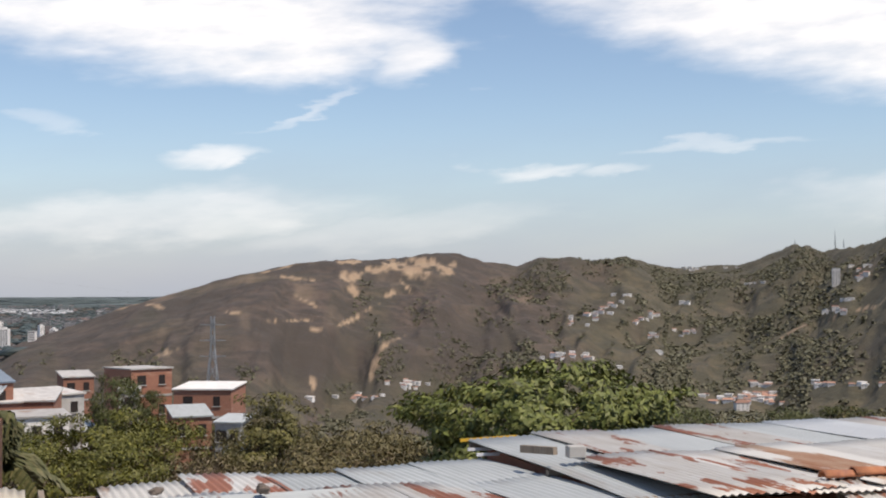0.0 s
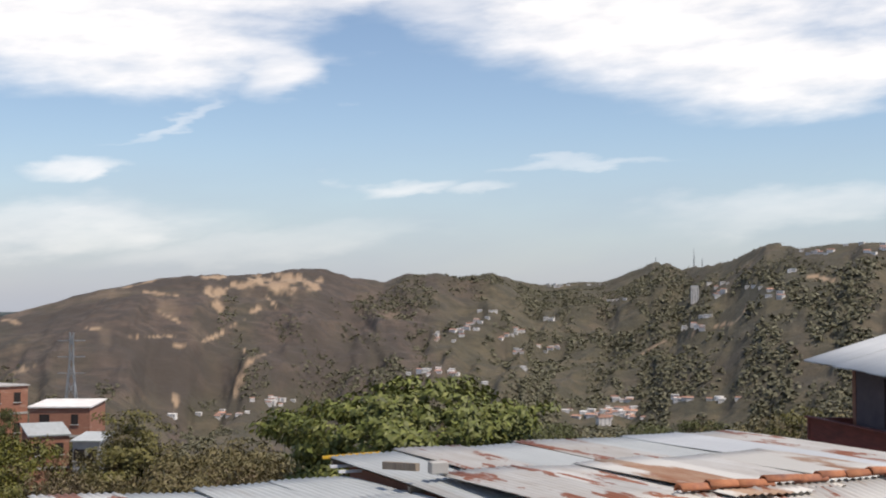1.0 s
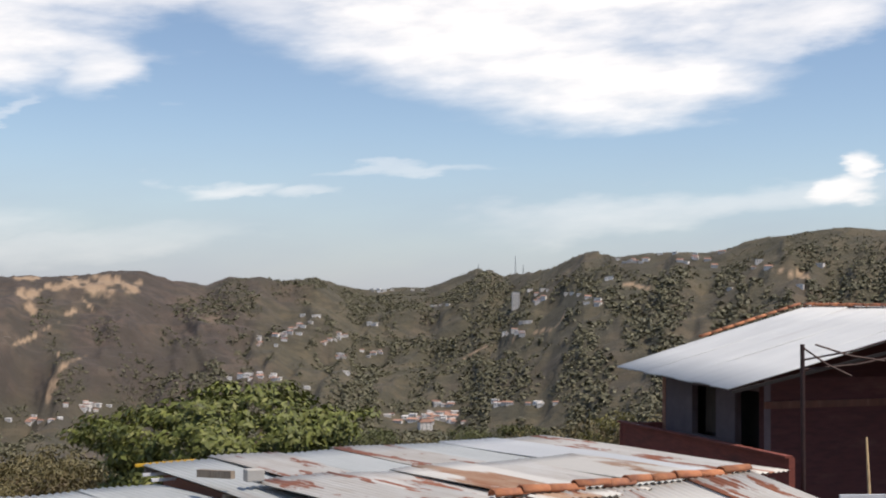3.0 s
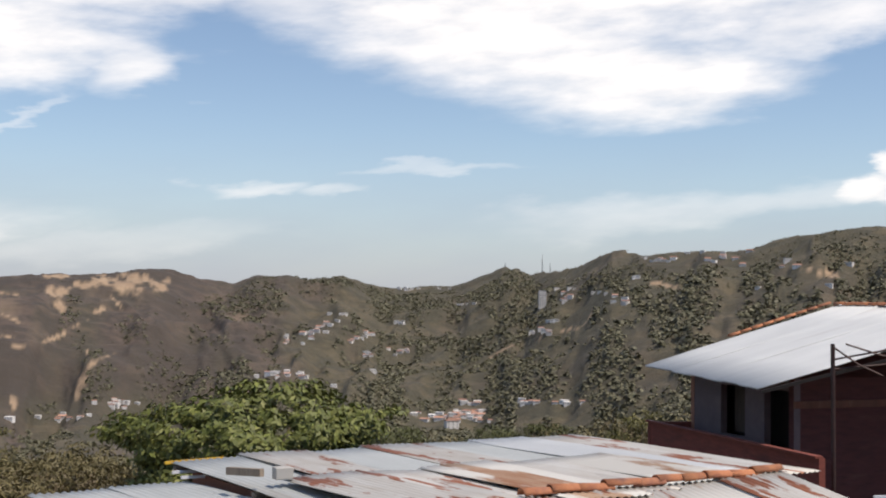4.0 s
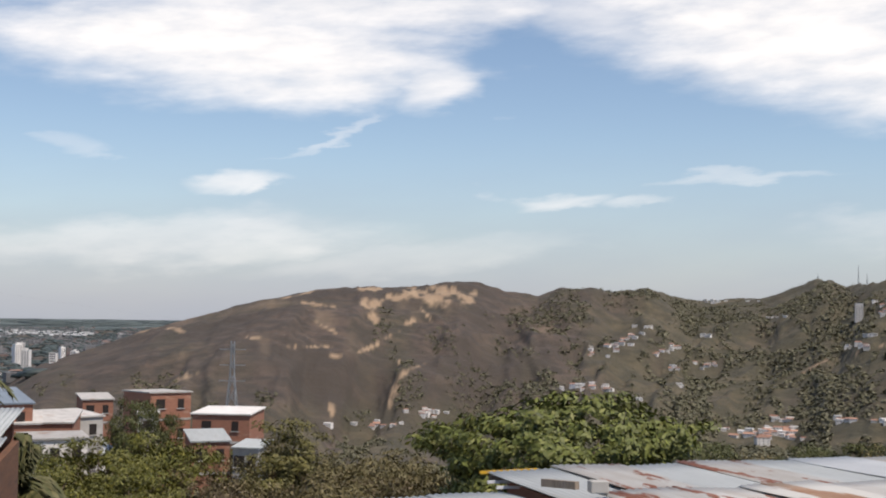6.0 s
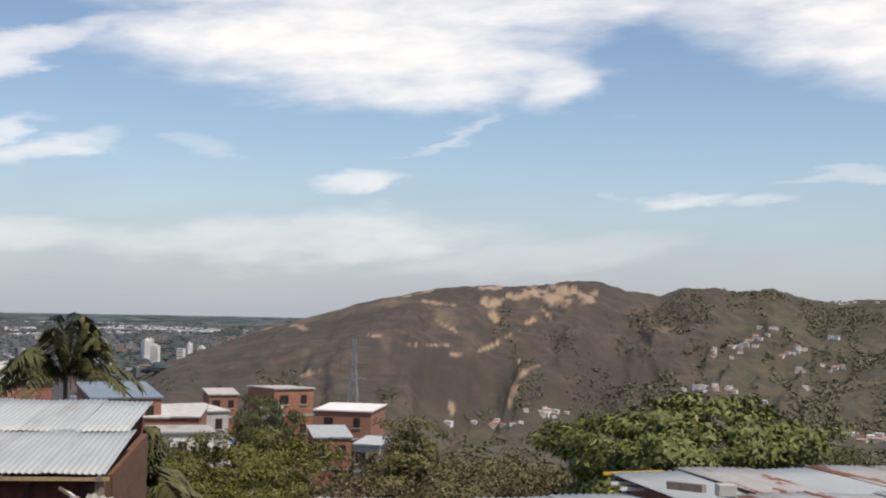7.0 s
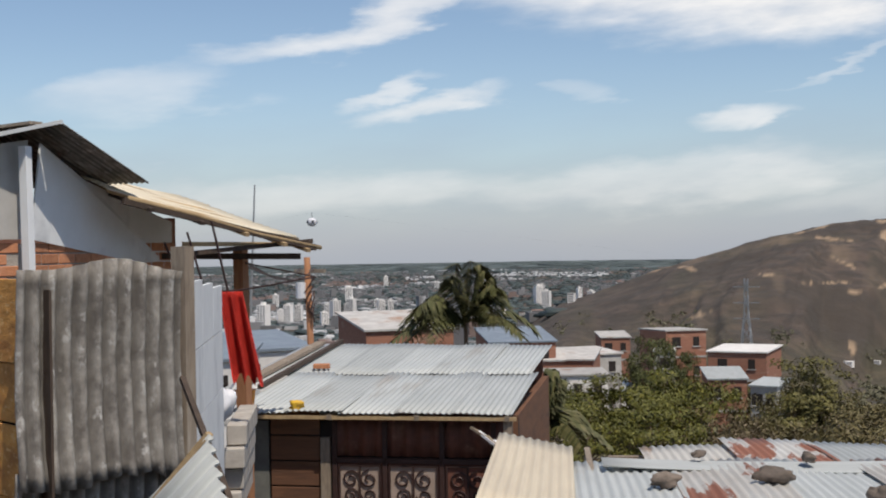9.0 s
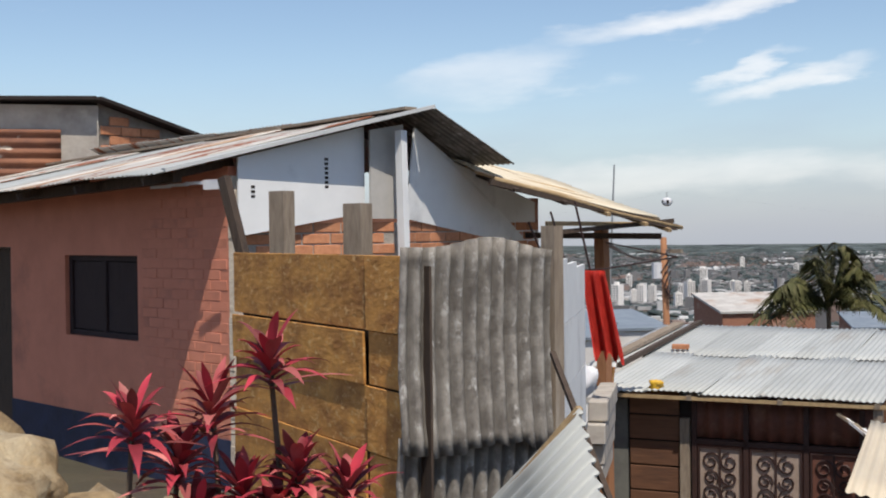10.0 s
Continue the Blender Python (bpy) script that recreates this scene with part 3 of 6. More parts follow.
def rock(seed, size, rough=0.32):
    r = random.Random(seed)
    bm = bmesh.new()
    bmesh.ops.create_icosphere(bm, subdivisions=3, radius=0.5)
    o = Vector((r.uniform(0, 50), r.uniform(0, 50), r.uniform(0, 50)))
    for v in bm.verts:
        k = 1 + 0.5 * noise.noise(v.co * 2.2 + o) + rough * noise.noise(v.co * 7 + o)
        v.co = Vector((v.co.x * size[0], v.co.y * size[1], v.co.z * size[2])) * k
    return bm


# ---- the rusty shed below the viewpoint ----
def rusty_shed():
    o = Vector((0.24, 13.92, -0.12))
    t = thing("tin_shed", pose(2.9, 12.5, -2.9), "low shed roofed with rust-streaked corrugated zinc sheets", "shed")
    slope = V + Vector((0, 0, 0.012))
    n, w = 7, 0.84
    for i in range(n):
        m = (ZINC, RUSTY, ZINC, RUSTY, ZINC, WHITEROOF, RUSTY)[i]
        st = o + U * (i * 0.768) + Vector((0, 0, 0.016 * (i % 2))) - V * (0.05 * i + 0.05 * (i % 2))
        sheet(t, st, U, slope - Vector((0, 0, 0.02 * (i == 0))), w, 4.6 if i < 4 else 4.2, m, i, rows=6, ragged=0.01)
    mats = (RUSTY, RUSTY, RUST, RUSTY, RUST, RUSTY, ZINC)
    for i in range(n - 1):
        st = o + U * (0.32 + i * 0.765) + V * (2.05 - 0.04 * i) + Vector((0, 0, 0.045 + 0.014 * ((i + 1) % 2)))
        sheet(t, st, U + Vector((0, 0, 0.012 * (-1) ** i)), slope, 0.83, 2.6 if i < 3 else 2.05, mats[i], 20 + i, rows=5, ragged=0.015)
    # frame under the roof, walls down to the slope
    for s in (0.12, 2.2, 3.8):
        bar(t, "purlin", o + V * s + Vector((0, 0, -0.06)), o + U * 5.3 + V * s + Vector((0, 0, -0.06)), 0.06, TIMBER)
    a, b = o + U * 0.15 + V * 0.25, o + U * 5.2 + V * 0.15
    c, d = b + V * 3.7, a + V * 3.7
    for p, q in ((b, a), (a, d), (d, c), (c, b)):
        wall_part(t, "wall", p, q, -5.2, -0.2, 0.1, FARBRICK)
    # yellow edge board and loose ends at the far corner
    bar(t, "edge_board", o - V * 0.04 + Vector((-0.05, 0, -0.02)), o + U * 0.62 - V * 0.06 + Vector((0, 0, -0.005)), 0.03, YELLOW, 0.03, "yellow painted edge board")
    bar(t, "rafter_end", o + V * 0.35 + Vector((-0.1, 0, -0.07)), o + V * 0.35 + U * 0.4 + Vector((0, 0, -0.07)), 0.03, PLASTIC, 0.03, "pale rafter end")
    bar(t, "rafter_end", o + V * 0.62 + Vector((-0.1, 0, -0.09)), o + V * 0.62 + U * 0.4 + Vector((0, 0, -0.09)), 0.03, PLASTIC, 0.03)
    # loose bricks and a stick on the roof
    for p, ang, s in (((1.22, 11.92), 12, (0.17, 0.12, 0.11)),):
        bm = box((-s[0] / 2, -s[1] / 2, 0), (s[0] / 2, s[1] / 2, s[2]), None, 0.008)
        b_ = part("loose_brick", bm, CONCRETE if s[2] > 0.1 else STONE)
        b_.matrix_world = pose(p[0], p[1], -0.045, 0, 0, ang)
        tagged(b_, "grey weathered block lying on the rusty roof", "brick", "loose blocks on the roof")
    bm = bmesh.new()
    add_beam(bm, (0.74, 12.2, 0.0), (1.02, 11.8, 0.03), 0.05, 0.07)
    tagged(part("timber_offcut", bm, TIMBER), "short grey timber offcut lying on the roof", "timber")


rusty_shed()


def tile_piece():
    bm = bmesh.new()
    n, r0, r1, l = 8, 0.064, 0.054, 0.36
    rows = []
    for j, (y, r) in enumerate(((0, r0), (l, r1))):
        for k in (0, 1):
            rows.append([bm.verts.new(((r - 0.014 * k) * math.cos(math.pi * i / n), y, (r - 0.014 * k) * math.sin(math.pi * i / n))) for i in range(n + 1)])
    a, a2, b, b2 = rows
    for i in range(n):
        bm.faces.new((a[i], a[i + 1], b[i + 1], b[i]))
        bm.faces.new((a2[i + 1], a2[i], b2[i], b2[i + 1]))
        bm.faces.new((a[i + 1], a[i], a2[i], a2[i + 1]))
        bm.faces.new((b[i], b[i + 1], b2[i + 1], b2[i]))
    for e in (0, n):
        bm.faces.new((a[e], b[e], b2[e], a2[e]))
    return as_mesh(bm, "ridge_tile", True)


def tiled_ridge_roof():
    a, b = Vector((3.0, 10.42, -0.03)), Vector((5.66, 11.25, 0.0))
    d = (b - a).normalized()
    t = thing("ridge_roof", pose(4.2, 10.0, -2.9), "white and rusty zinc roof capped with a row of clay ridge tiles", "shed")
    down = Vector((0.32, -0.947, -0.16))
    for i in range(4):
        sheet(t, a + d * (i * 0.72) + Vector((0, 0, 0.0 + 0.012 * (i % 2))), d, down, 0.83, 2.4, (RUSTY, RUSTY, RUST, RUSTY, ZINC)[i], 40 + i, rows=4, ragged=0.01)
    me = tile_piece()
    me.materials.append(TILE)
    q = d.to_track_quat("Y", "Z").to_matrix().to_4x4()
    for i in range(10):
        p = new("ridge_tile", me)
        p.parent = t
        jig = pose(0, 0, 0, rng.uniform(-2, 2), rng.uniform(-5, 5), rng.uniform(-3, 3))
        p.matrix_local = rel(t, Matrix.Translation(a + d * (0.06 + i * 0.285) + Vector((0, 0, 0.015 + 0.014 * (i % 2)))) @ q @ jig)
    p0, p1 = a + V * 0.3, b + d * 0.25 + V * 0.3
    for p, q_ in ((p1, p0), (p0, p0 + V * 1.9), (p0 + V * 1.9, p1 + V * 1.9), (p1 + V * 1.9, p1)):
        wall_part(t, "wall", p, q_, -4.2, -0.42, 0.1, FARBRICK)
    bar(t, "ridge_beam", a + Vector((0, 0, -0.06)), b + d * 0.25 + Vector((0, 0, -0.06)), 0.06, TIMBER)
    for s in (0.3, 1.9):
        bar(t, "wall_plate", a + V * s + Vector((0, 0, -0.16 * s - 0.06)), b + d * 0.25 + V * s + Vector((0, 0, -0.16 * s - 0.06)), 0.06, TIMBER, 0.08)


tiled_ridge_roof()


STONES = ((-1.62, 9.75, (0.27, 0.17, 0.13)), (-2.33, 9.35, (0.25, 0.17, 0.11)), (-2.38, 10.7, (0.2, 0.11, 0.06)), (-1.5, 10.75, (0.19, 0.11, 0.08)), (-0.8, 9.2, (0.22, 0.16, 0.13)), (-0.1, 9.6, (0.18, 0.13, 0.08)))


def low_sheds():
    o = Vector((-3.25, 12.05, -0.34))
    t = thing("patched_shed", pose(-1.5, 11.2, -2.8), "low shed under patched, buckled and rusting zinc sheets", "shed")
    mats = (RUST, RUSTY, ZINC, ZINC, ZINC)
    for i in range(5):
        tip = Vector((0, 0, (0.05, -0.02, -0.06, 0.03, 0.02)[i]))
        st = o + U * (i * 0.77) + Vector((0, 0, (0.0, 0.06, 0.05, 0.04, 0.06)[i])) - V * (0.0, 0.25, 0.05, 0.15, 0.2)[i]
        sheet(t, st, U + tip, V + Vector((0, 0, 0.012)), 0.82, 2.6, mats[i], 60 + i, rows=5, ragged=0.02, sag=0.03)
    for i in range(-1, 5):
        st = o + U * (0.1 + i * 0.76) + V * 1.3 + Vector((0, 0, 0.09 + 0.012 * (i % 2)))
        sheet(t, st, U + Vector((0, 0, 0.02 * (-1) ** i)), V + Vector((0, 0, 0.02)), 0.82, 2.6, (RUSTY, ZINC, RUSTY, RUSTY, ZINC)[i], 70 + i, rows=5, ragged=0.02, sag=0.02)
    sheet(t, Vector((-4.2, 10.86, -0.07)), Vector((0.62, 0.2, -0.13)), Vector((0.28, -0.947, 0.02)), 0.66, 3.4, TANSHEET, 80, rows=5, pitch=0.07)
    sheet(t, Vector((-3.0, 10.02, -0.165)), V * -1, U + Vector((0, 0, -0.02)), 0.42, 2.5, ZINC, 81, "loose_sheet", rows=6, sag=-0.015)
    for s in (0.3, 3.0):
        bar(t, "purlin", o + U * -0.3 + V * s + Vector((0, 0, -0.06)), o + U * 3.9 + V * s + Vector((0, 0, -0.06)), 0.07, TIMBER)
    a, b = o + V * 0.4 - U * 0.5, o + U * 3.6 + V * 0.4
    for p, q in ((b, a), (a, a + V * 3), (a + V * 3, b + V * 3), (b + V * 3, b)):
        wall_part(t, "wall", p, q, -4.8, -0.42, 0.1, FARBRICK)
    bar(t, "eave_board", a + V * 0.1 + Vector((0, 0, -0.16)), a + V * 3 + Vector((0, 0, -0.12)), 0.05, TIMBER, 0.5)
    for i, (x, y, s) in enumerate(STONES):
        r = part("roof_stone", rock(i, s), STONE, smooth=True)
        r.matrix_world = pose(x, y, -0.16 + s[2] * 0.3, 0, 0, 40 * i)
        tagged(r, "rough dark brown stone weighing down roof sheets", "stone", "stones on the low roof")
    bm = bmesh.new()
    for i in range(3):
        add_tube(bm, [(-0.45 + 0.3 * i, 8.75, -0.10), (-0.1 + 0.3 * i, 8.8, -0.09)], 0.06, 0.055, 8)
    tagged(part("clay_pipe", bm, TILE, smooth=True), "short orange clay pipes lying on the low roof", "pipe")


low_sheds()


# ---- shack with the wavy zinc roof and the scrolled iron gate ----
def scroll(bm, cx, cz, r, turn, y=0.0):
    pts = []
    for i in range(15):
        k = i / 14
        a = turn + k * 4.6 * math.pi / 1.6
        rr = r * (1 - 0.75 * k)
        pts.append((cx + rr * math.cos(a), y, cz + rr * math.sin(a)))
    add_tube(bm, pts, 0.012, 0.012, 4)


def gate_shack():
    o = Vector((-10.1, 18.85, 0.02))
    u, v = Vector((0.977, 0.213, 0)), Vector((0.245, -0.97, -0.078))
    t = thing("gate_shack", pose(-7.1, 14.0, -2.9), "shack with a wavy zinc roof and a scrolled iron gate", "shack")
    for course in (1, 0):
        for i in range(5):
            st = o + u * (i * 0.70) + v * (course * 2.55) + Vector((0, 0, -0.012 * course + 0.005 * (i % 2)))
            sheet(t, st, u, v, 0.75, 2.72, ZINC, 90 + course * 10 + i, rows=4, ragged=0.006)
    e0, e1 = o + v * 5.27, o + u * 3.5 + v * 5.27
    bar(t, "fascia", e0 + Vector((0, 0.04, -0.075)), e1 + Vector((0, 0.04, -0.075)), 0.04, PALEWOOD, 0.045)
    for k in (0.1, 1.2, 2.3, 3.4):
        bar(t, "rafter", o + u * k + Vector((0, 0, -0.06)), e0 + u * k + Vector((0, 0, -0.07)), 0.06, TIMBER)
    # left flashing strip with planks on it
    s0 = o + u * -0.5 + v * 0.1 + Vector((0, 0, 0.02))
    sheet(t, s0, u, v + Vector((-0.02, 0, 0)), 0.55, 3.9, WHITEROOF, 99, "flashing", rows=4, pitch=0.55, amp=0.015)
    bar(t, "plank", o + u * -0.2 + v * 0.3 + Vector((0, 0, 0.08)), o + u * -0.35 + v * 3.9 + Vector((0, 0, 0.08)), 0.16, TIMBER, 0.05)
    bar(t, "plank", o + u * 0.06 + v * -0.05 + Vector((0, 0, 0.06)), o + u * -0.08 + v * 4.0 + Vector((0, 0, 0.06)), 0.07, DARKWOOD, 0.06)
    # front, under the eave
    f0, f1 = e0 - v * 0.35, e1 - v * 0.35
    # the shade below the eave is put into this wall's near-black colour
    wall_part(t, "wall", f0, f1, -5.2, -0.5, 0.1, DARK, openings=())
    wall_part(t, "wall", f1, f1 - v * 4.7, -5.2, -0.46, 0.1, BROWNPLANK)
    wall_part(t, "wall", o + u * 3.4, o, -5.2, -0.12, 0.1, FARBRICK)
    wall_part(t, "wall", f0 - v * 4.7, f0, -5.2, -0.46, 0.1, RENDERED)
    m = rel(t, frame_of((f0.x, f0.y, 0), u, Vector((-u.y, u.x, 0))))

    def face(name, bm, material, label=""):
        ob = part(name, bm, material, t, label)
        ob.matrix_local = m
        return ob

    face("side_board", box((0.05, -0.04, -2.9), (0.33, -0.005, -0.55)), mat("grey_green_board", (0.17, 0.17, 0.15), (0.12, 0.12, 0.11), 4))
    for i in range(7):
        face("plank", box((0.36, -0.05, -0.72 - i * 0.32), (1.0, -0.01, -0.42 - i * 0.32), None, 0.006), BROWNPLANK)
    face("door_post", box((1.02, -0.09, -3.0), (1.14, -0.01, -0.75)), TIMBER)
    tin = corrugated(2.2, 0.46, 0.19, 0.025, 2, seed=4)
    ob = part("red_panel", tin, REDBROWN, t, "red-brown corrugated panel over the gate", True)
    ob.matrix_local = m @ pose(1.17, -0.035, -0.98, 90, 0, 0)
    gate = face("gate", box((1.2, -0.05, -3.0), (3.2, -0.012, -1.0)), REDBROWN, "red-brown sheet gate")
    for k, (x0, x1) in enumerate(((1.26, 1.78), (1.9, 2.5), (2.62, 3.14))):
        pan = part("panel", box((x0, -0.06, -2.9), (x1, -0.052, -1.1)), CREAM if k < 2 else REDBROWN, gate)
        bm = bmesh.new()
        for zz in (-1.26, -1.66, -2.06):
            for sx in (-1, 1):
                cx = (x0 + x1) / 2 + sx * (x1 - x0) * 0.22
                scroll(bm, cx, zz, 0.12, math.pi / 2 if sx > 0 else 0.0, -0.075)
                scroll(bm, cx, zz - 0.2, 0.10, math.pi if sx > 0 else -0.6, -0.075)
        for x in (x0, x1, (x0 + x1) / 2):
            add_beam(bm, (x, -0.075, -2.9), (x, -0.075, -1.08), 0.02)
        add_beam(bm, (x0, -0.075, -1.09), (x1, -0.075, -1.09), 0.02)
        part("scroll_grille", bm, IRON, gate, "dark scrolled iron grille")
    for x in (1.2, 1.84, 2.56, 3.2):
        part("gate_bar", box((x - 0.03, -0.08, -3.0), (x + 0.03, -0.05, -0.55)), IRON, gate)
    part("gate_rail", box((1.2, -0.08, -1.06), (3.2, -0.05, -1.0)), IRON, gate)
    face("corner_post", box((3.36, -0.3, -3.2), (3.46, -0.2, -0.48)), TIMBER)
    # broken laths at the corner of the eave
    for k in range(4):
        bar(t, "broken_lath", e1 + Vector((-0.55 + 0.1 * k, -0.05, -0.18 - 0.05 * k)), e1 + Vector((0.05 + 0.08 * k, -0.1 - 0.1 * k, -0.5 - 0.07 * k)), 0.05, (TIMBER, PLASTIC)[k % 2], 0.03)
    # small things lying on the roof
    b = part("red_brick", box((-0.12, -0.06, 0), (0.12, 0.06, 0.07), None, 0.008), BRICK)
    b.matrix_world = Matrix.Translation(o + u * 0.35 + v * 2.35 + Vector((0, 0, 0.02))) @ pose(0, 0, 0, 0, 0, 20)
    tagged(b, "red clay brick lying on the zinc roof", "brick")
    bm = rock(31, (0.2, 0.16, 0.14))
    y = part("yellow_rag", bm, YELLOW, smooth=True)
    y.matrix_world = Matrix.Translation(o + u * 0.75 + v * 5.1 + Vector((0, 0, 0.04)))
    tagged(y, "crumpled dull yellow rag at the roof's eave", "rag")
    bm = bmesh.new()
    add_tube(bm, [(0, 0, 0), (0, 0, 0.2)], 0.11, 0.13, 14)
    add_tube(bm, [(0, 0, 0.2), (0, 0, 0.215)], 0.14, 0.14, 14)
    bk = part("orange_bucket", bm, ORANGE, smooth=False)
    bk.matrix_world = Matrix.Translation(e0 + Vector((0.02, 0.2, 0.03)))
    tagged(bk, "small orange plastic bucket at the corner of the roof", "bucket")


gate_shack()


# ---- board and tin fence ----
TINL, TINR, OSBL = Vector((-4.93, 5.70, 0)), Vector((-4.52, 6.52, 0)), Vector((-7.84, 6.887, 0))


def fence():
    t = thing("board_fence", pose(-6.9, 6.8, -0.7), "fence of brown strand boards with dark gaps between them", "fence")
    d = OSBL - TINL
    n = d.length
    m = rel(t, frame_of((TINL.x, TINL.y, 0), d, Vector((-d.y, d.x, 0))))
    rows = ((1.46, 0.99), (0.98, 0.645), (0.635, 0.225), (0.215, -0.9))
    cols = ((0.09, n * 0.215), (n * 0.222, n))
    r = random.Random(3)
    back = part("backing", box((-0.03, -0.075, -0.9), (n - 0.02, -0.06, 1.40)), DARKWOOD, t)
    back.matrix_local = m
    for i, (top, low) in enumerate(rows):
        for j, (x0, x1) in enumerate(cols):
            bm = box((x0 + 0.004, 0, low), (x1 - 0.004, 0.018, top), None, 0.003)
            ob = part("board", bm, OSB, t)
            ob.matrix_local = m @ pose(0, -0.012 * ((i + j) % 2), 0, r.uniform(-0.6, 0.6), r.uniform(-0.35, 0.35), 0)
    bar(t, "rail", TINL + Vector((0, 0.12, 0.75)), OSBL + Vector((0, 0.12, 0.75)), 0.06, DARKWOOD)
    for k, zt in ((0.06, 1.4), (0.40, 1.80), (0.84, 1.93)):
        p = TINL + d * k + Vector((0.05, 0.22, 0))
        bar(t, "post", p + Vector((0, 0, -1.0)), p + Vector((0, 0, zt)), 0.16 if k > 0.1 else 0.1, TIMBER, 0.12, "weathered square timber post")
    bar(t, "corner_strut", (-7.84, 7.05, 1.2), (-8.14, 7.05, 2.07), 0.07, DARKWOOD, 0.09)

    t = thing("tin_fence", pose(-4.7, 6.1, -0.5), "upright dented and dirty corrugated tin sheet in the fence", "fence panel")
    d = TINR - TINL
    r = random.Random(4)
    for z0, ln, back_, sd in ((0.30, 1.22, 0.0, 5), (-0.6, 1.0, 0.05, 6)):
        bm = corrugated(d.length + 0.1, ln, 0.092, 0.024, 14, sag=0.05, seed=sd, ragged=0.02, steps=6)
        o2 = Vector((sd * 3.7, 0, 0))
        for v in bm.verts:
            dent = noise.noise(Vector((v.co.x * 4, v.co.y * 5, 0)) + o2) * 0.016 + noise.noise(Vector((v.co.x * 12, v.co.y * 12, 3)) + o2) * 0.006
            v.co.z += dent
            if v.co.y > ln - 0.03 and sd == 5:
                v.co.y += 0.05 * math.sin(v.co.x / (d.length + 0.1) * math.pi) - 0.02
            if v.co.y < 0.03 and sd == 5:
                v.co.y += 0.05 * noise.noise(Vector((v.co.x * 7, 0, 1)))
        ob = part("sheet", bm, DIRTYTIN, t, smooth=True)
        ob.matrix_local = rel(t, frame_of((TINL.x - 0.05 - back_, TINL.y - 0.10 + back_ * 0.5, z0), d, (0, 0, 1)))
    p = TINR + Vector((0.03, 0.06, 0))
    bar(t, "post", p + Vector((-0.16, 0.10, -1.0)), p + Vector((-0.16, 0.10, 1.63)), 0.10, TIMBER)

    t = thing("leaning_sheet", pose(-3.7, 5.2, -0.3), "bright corrugated zinc sheet leaning with a rusty edge", "metal sheet")
    o = Vector((-3.80, 5.68, 0.66))
    ob = part("sheet", corrugated(0.95, 1.5, 0.088, 0.024, 3, seed=8, steps=6), ZINC, t, smooth=True)
    ob.matrix_local = rel(t, frame_of(o, Vector((0.45, -0.45, -0.46)), Vector((-0.48, -0.06, -0.54))))
    bar(t, "edge_lath", o + Vector((-0.02, 0.02, 0.0)), o + Vector((-0.95, -0.12, -1.06)), 0.05, PALEWOOD, 0.03, "brown lath along the sheet's edge")
    bm = bmesh.new()
    add_beam(bm, (-4.24, 6.07, 0.9), (-3.1, 5.15, -0.1), 0.03)
    tagged(part("leaning_pole", bm, DARKWOOD), "dark square pole leaning beside the zinc sheet", "pole")


fence()


# ---- salmon house with its gable and lean-to ----
def brick_courses(parent, a, b, z0, z1, face_out=0.012):
    """Hollow bricks laid in courses on a mortar wall from a to b."""
    a, b = Vector((a[0], a[1], 0)), Vector((b[0], b[1], 0))
    d = b - a
    m = rel(parent, frame_of((a.x, a.y, 0), d, Vector((-d.y, d.x, 0))))
    me = as_mesh(box((0, -face_out, 0), (0.29, 0.02, 0.095), None, 0.006), "brick")
    me.materials.append(BRICK)
    n = int(d.length / 0.305)
    z, k = z0, 0
    while z + 0.09 < z1:
        for i in range(n):
            ob = new("brick", me)
            ob.parent = parent
            ob.matrix_local = m @ pose(i * 0.305 + (0.12 if k % 2 else 0.0), rng.uniform(-0.004, 0.004), z, 0, 0, rng.uniform(-0.5, 0.5))
        z += 0.11
        k += 1


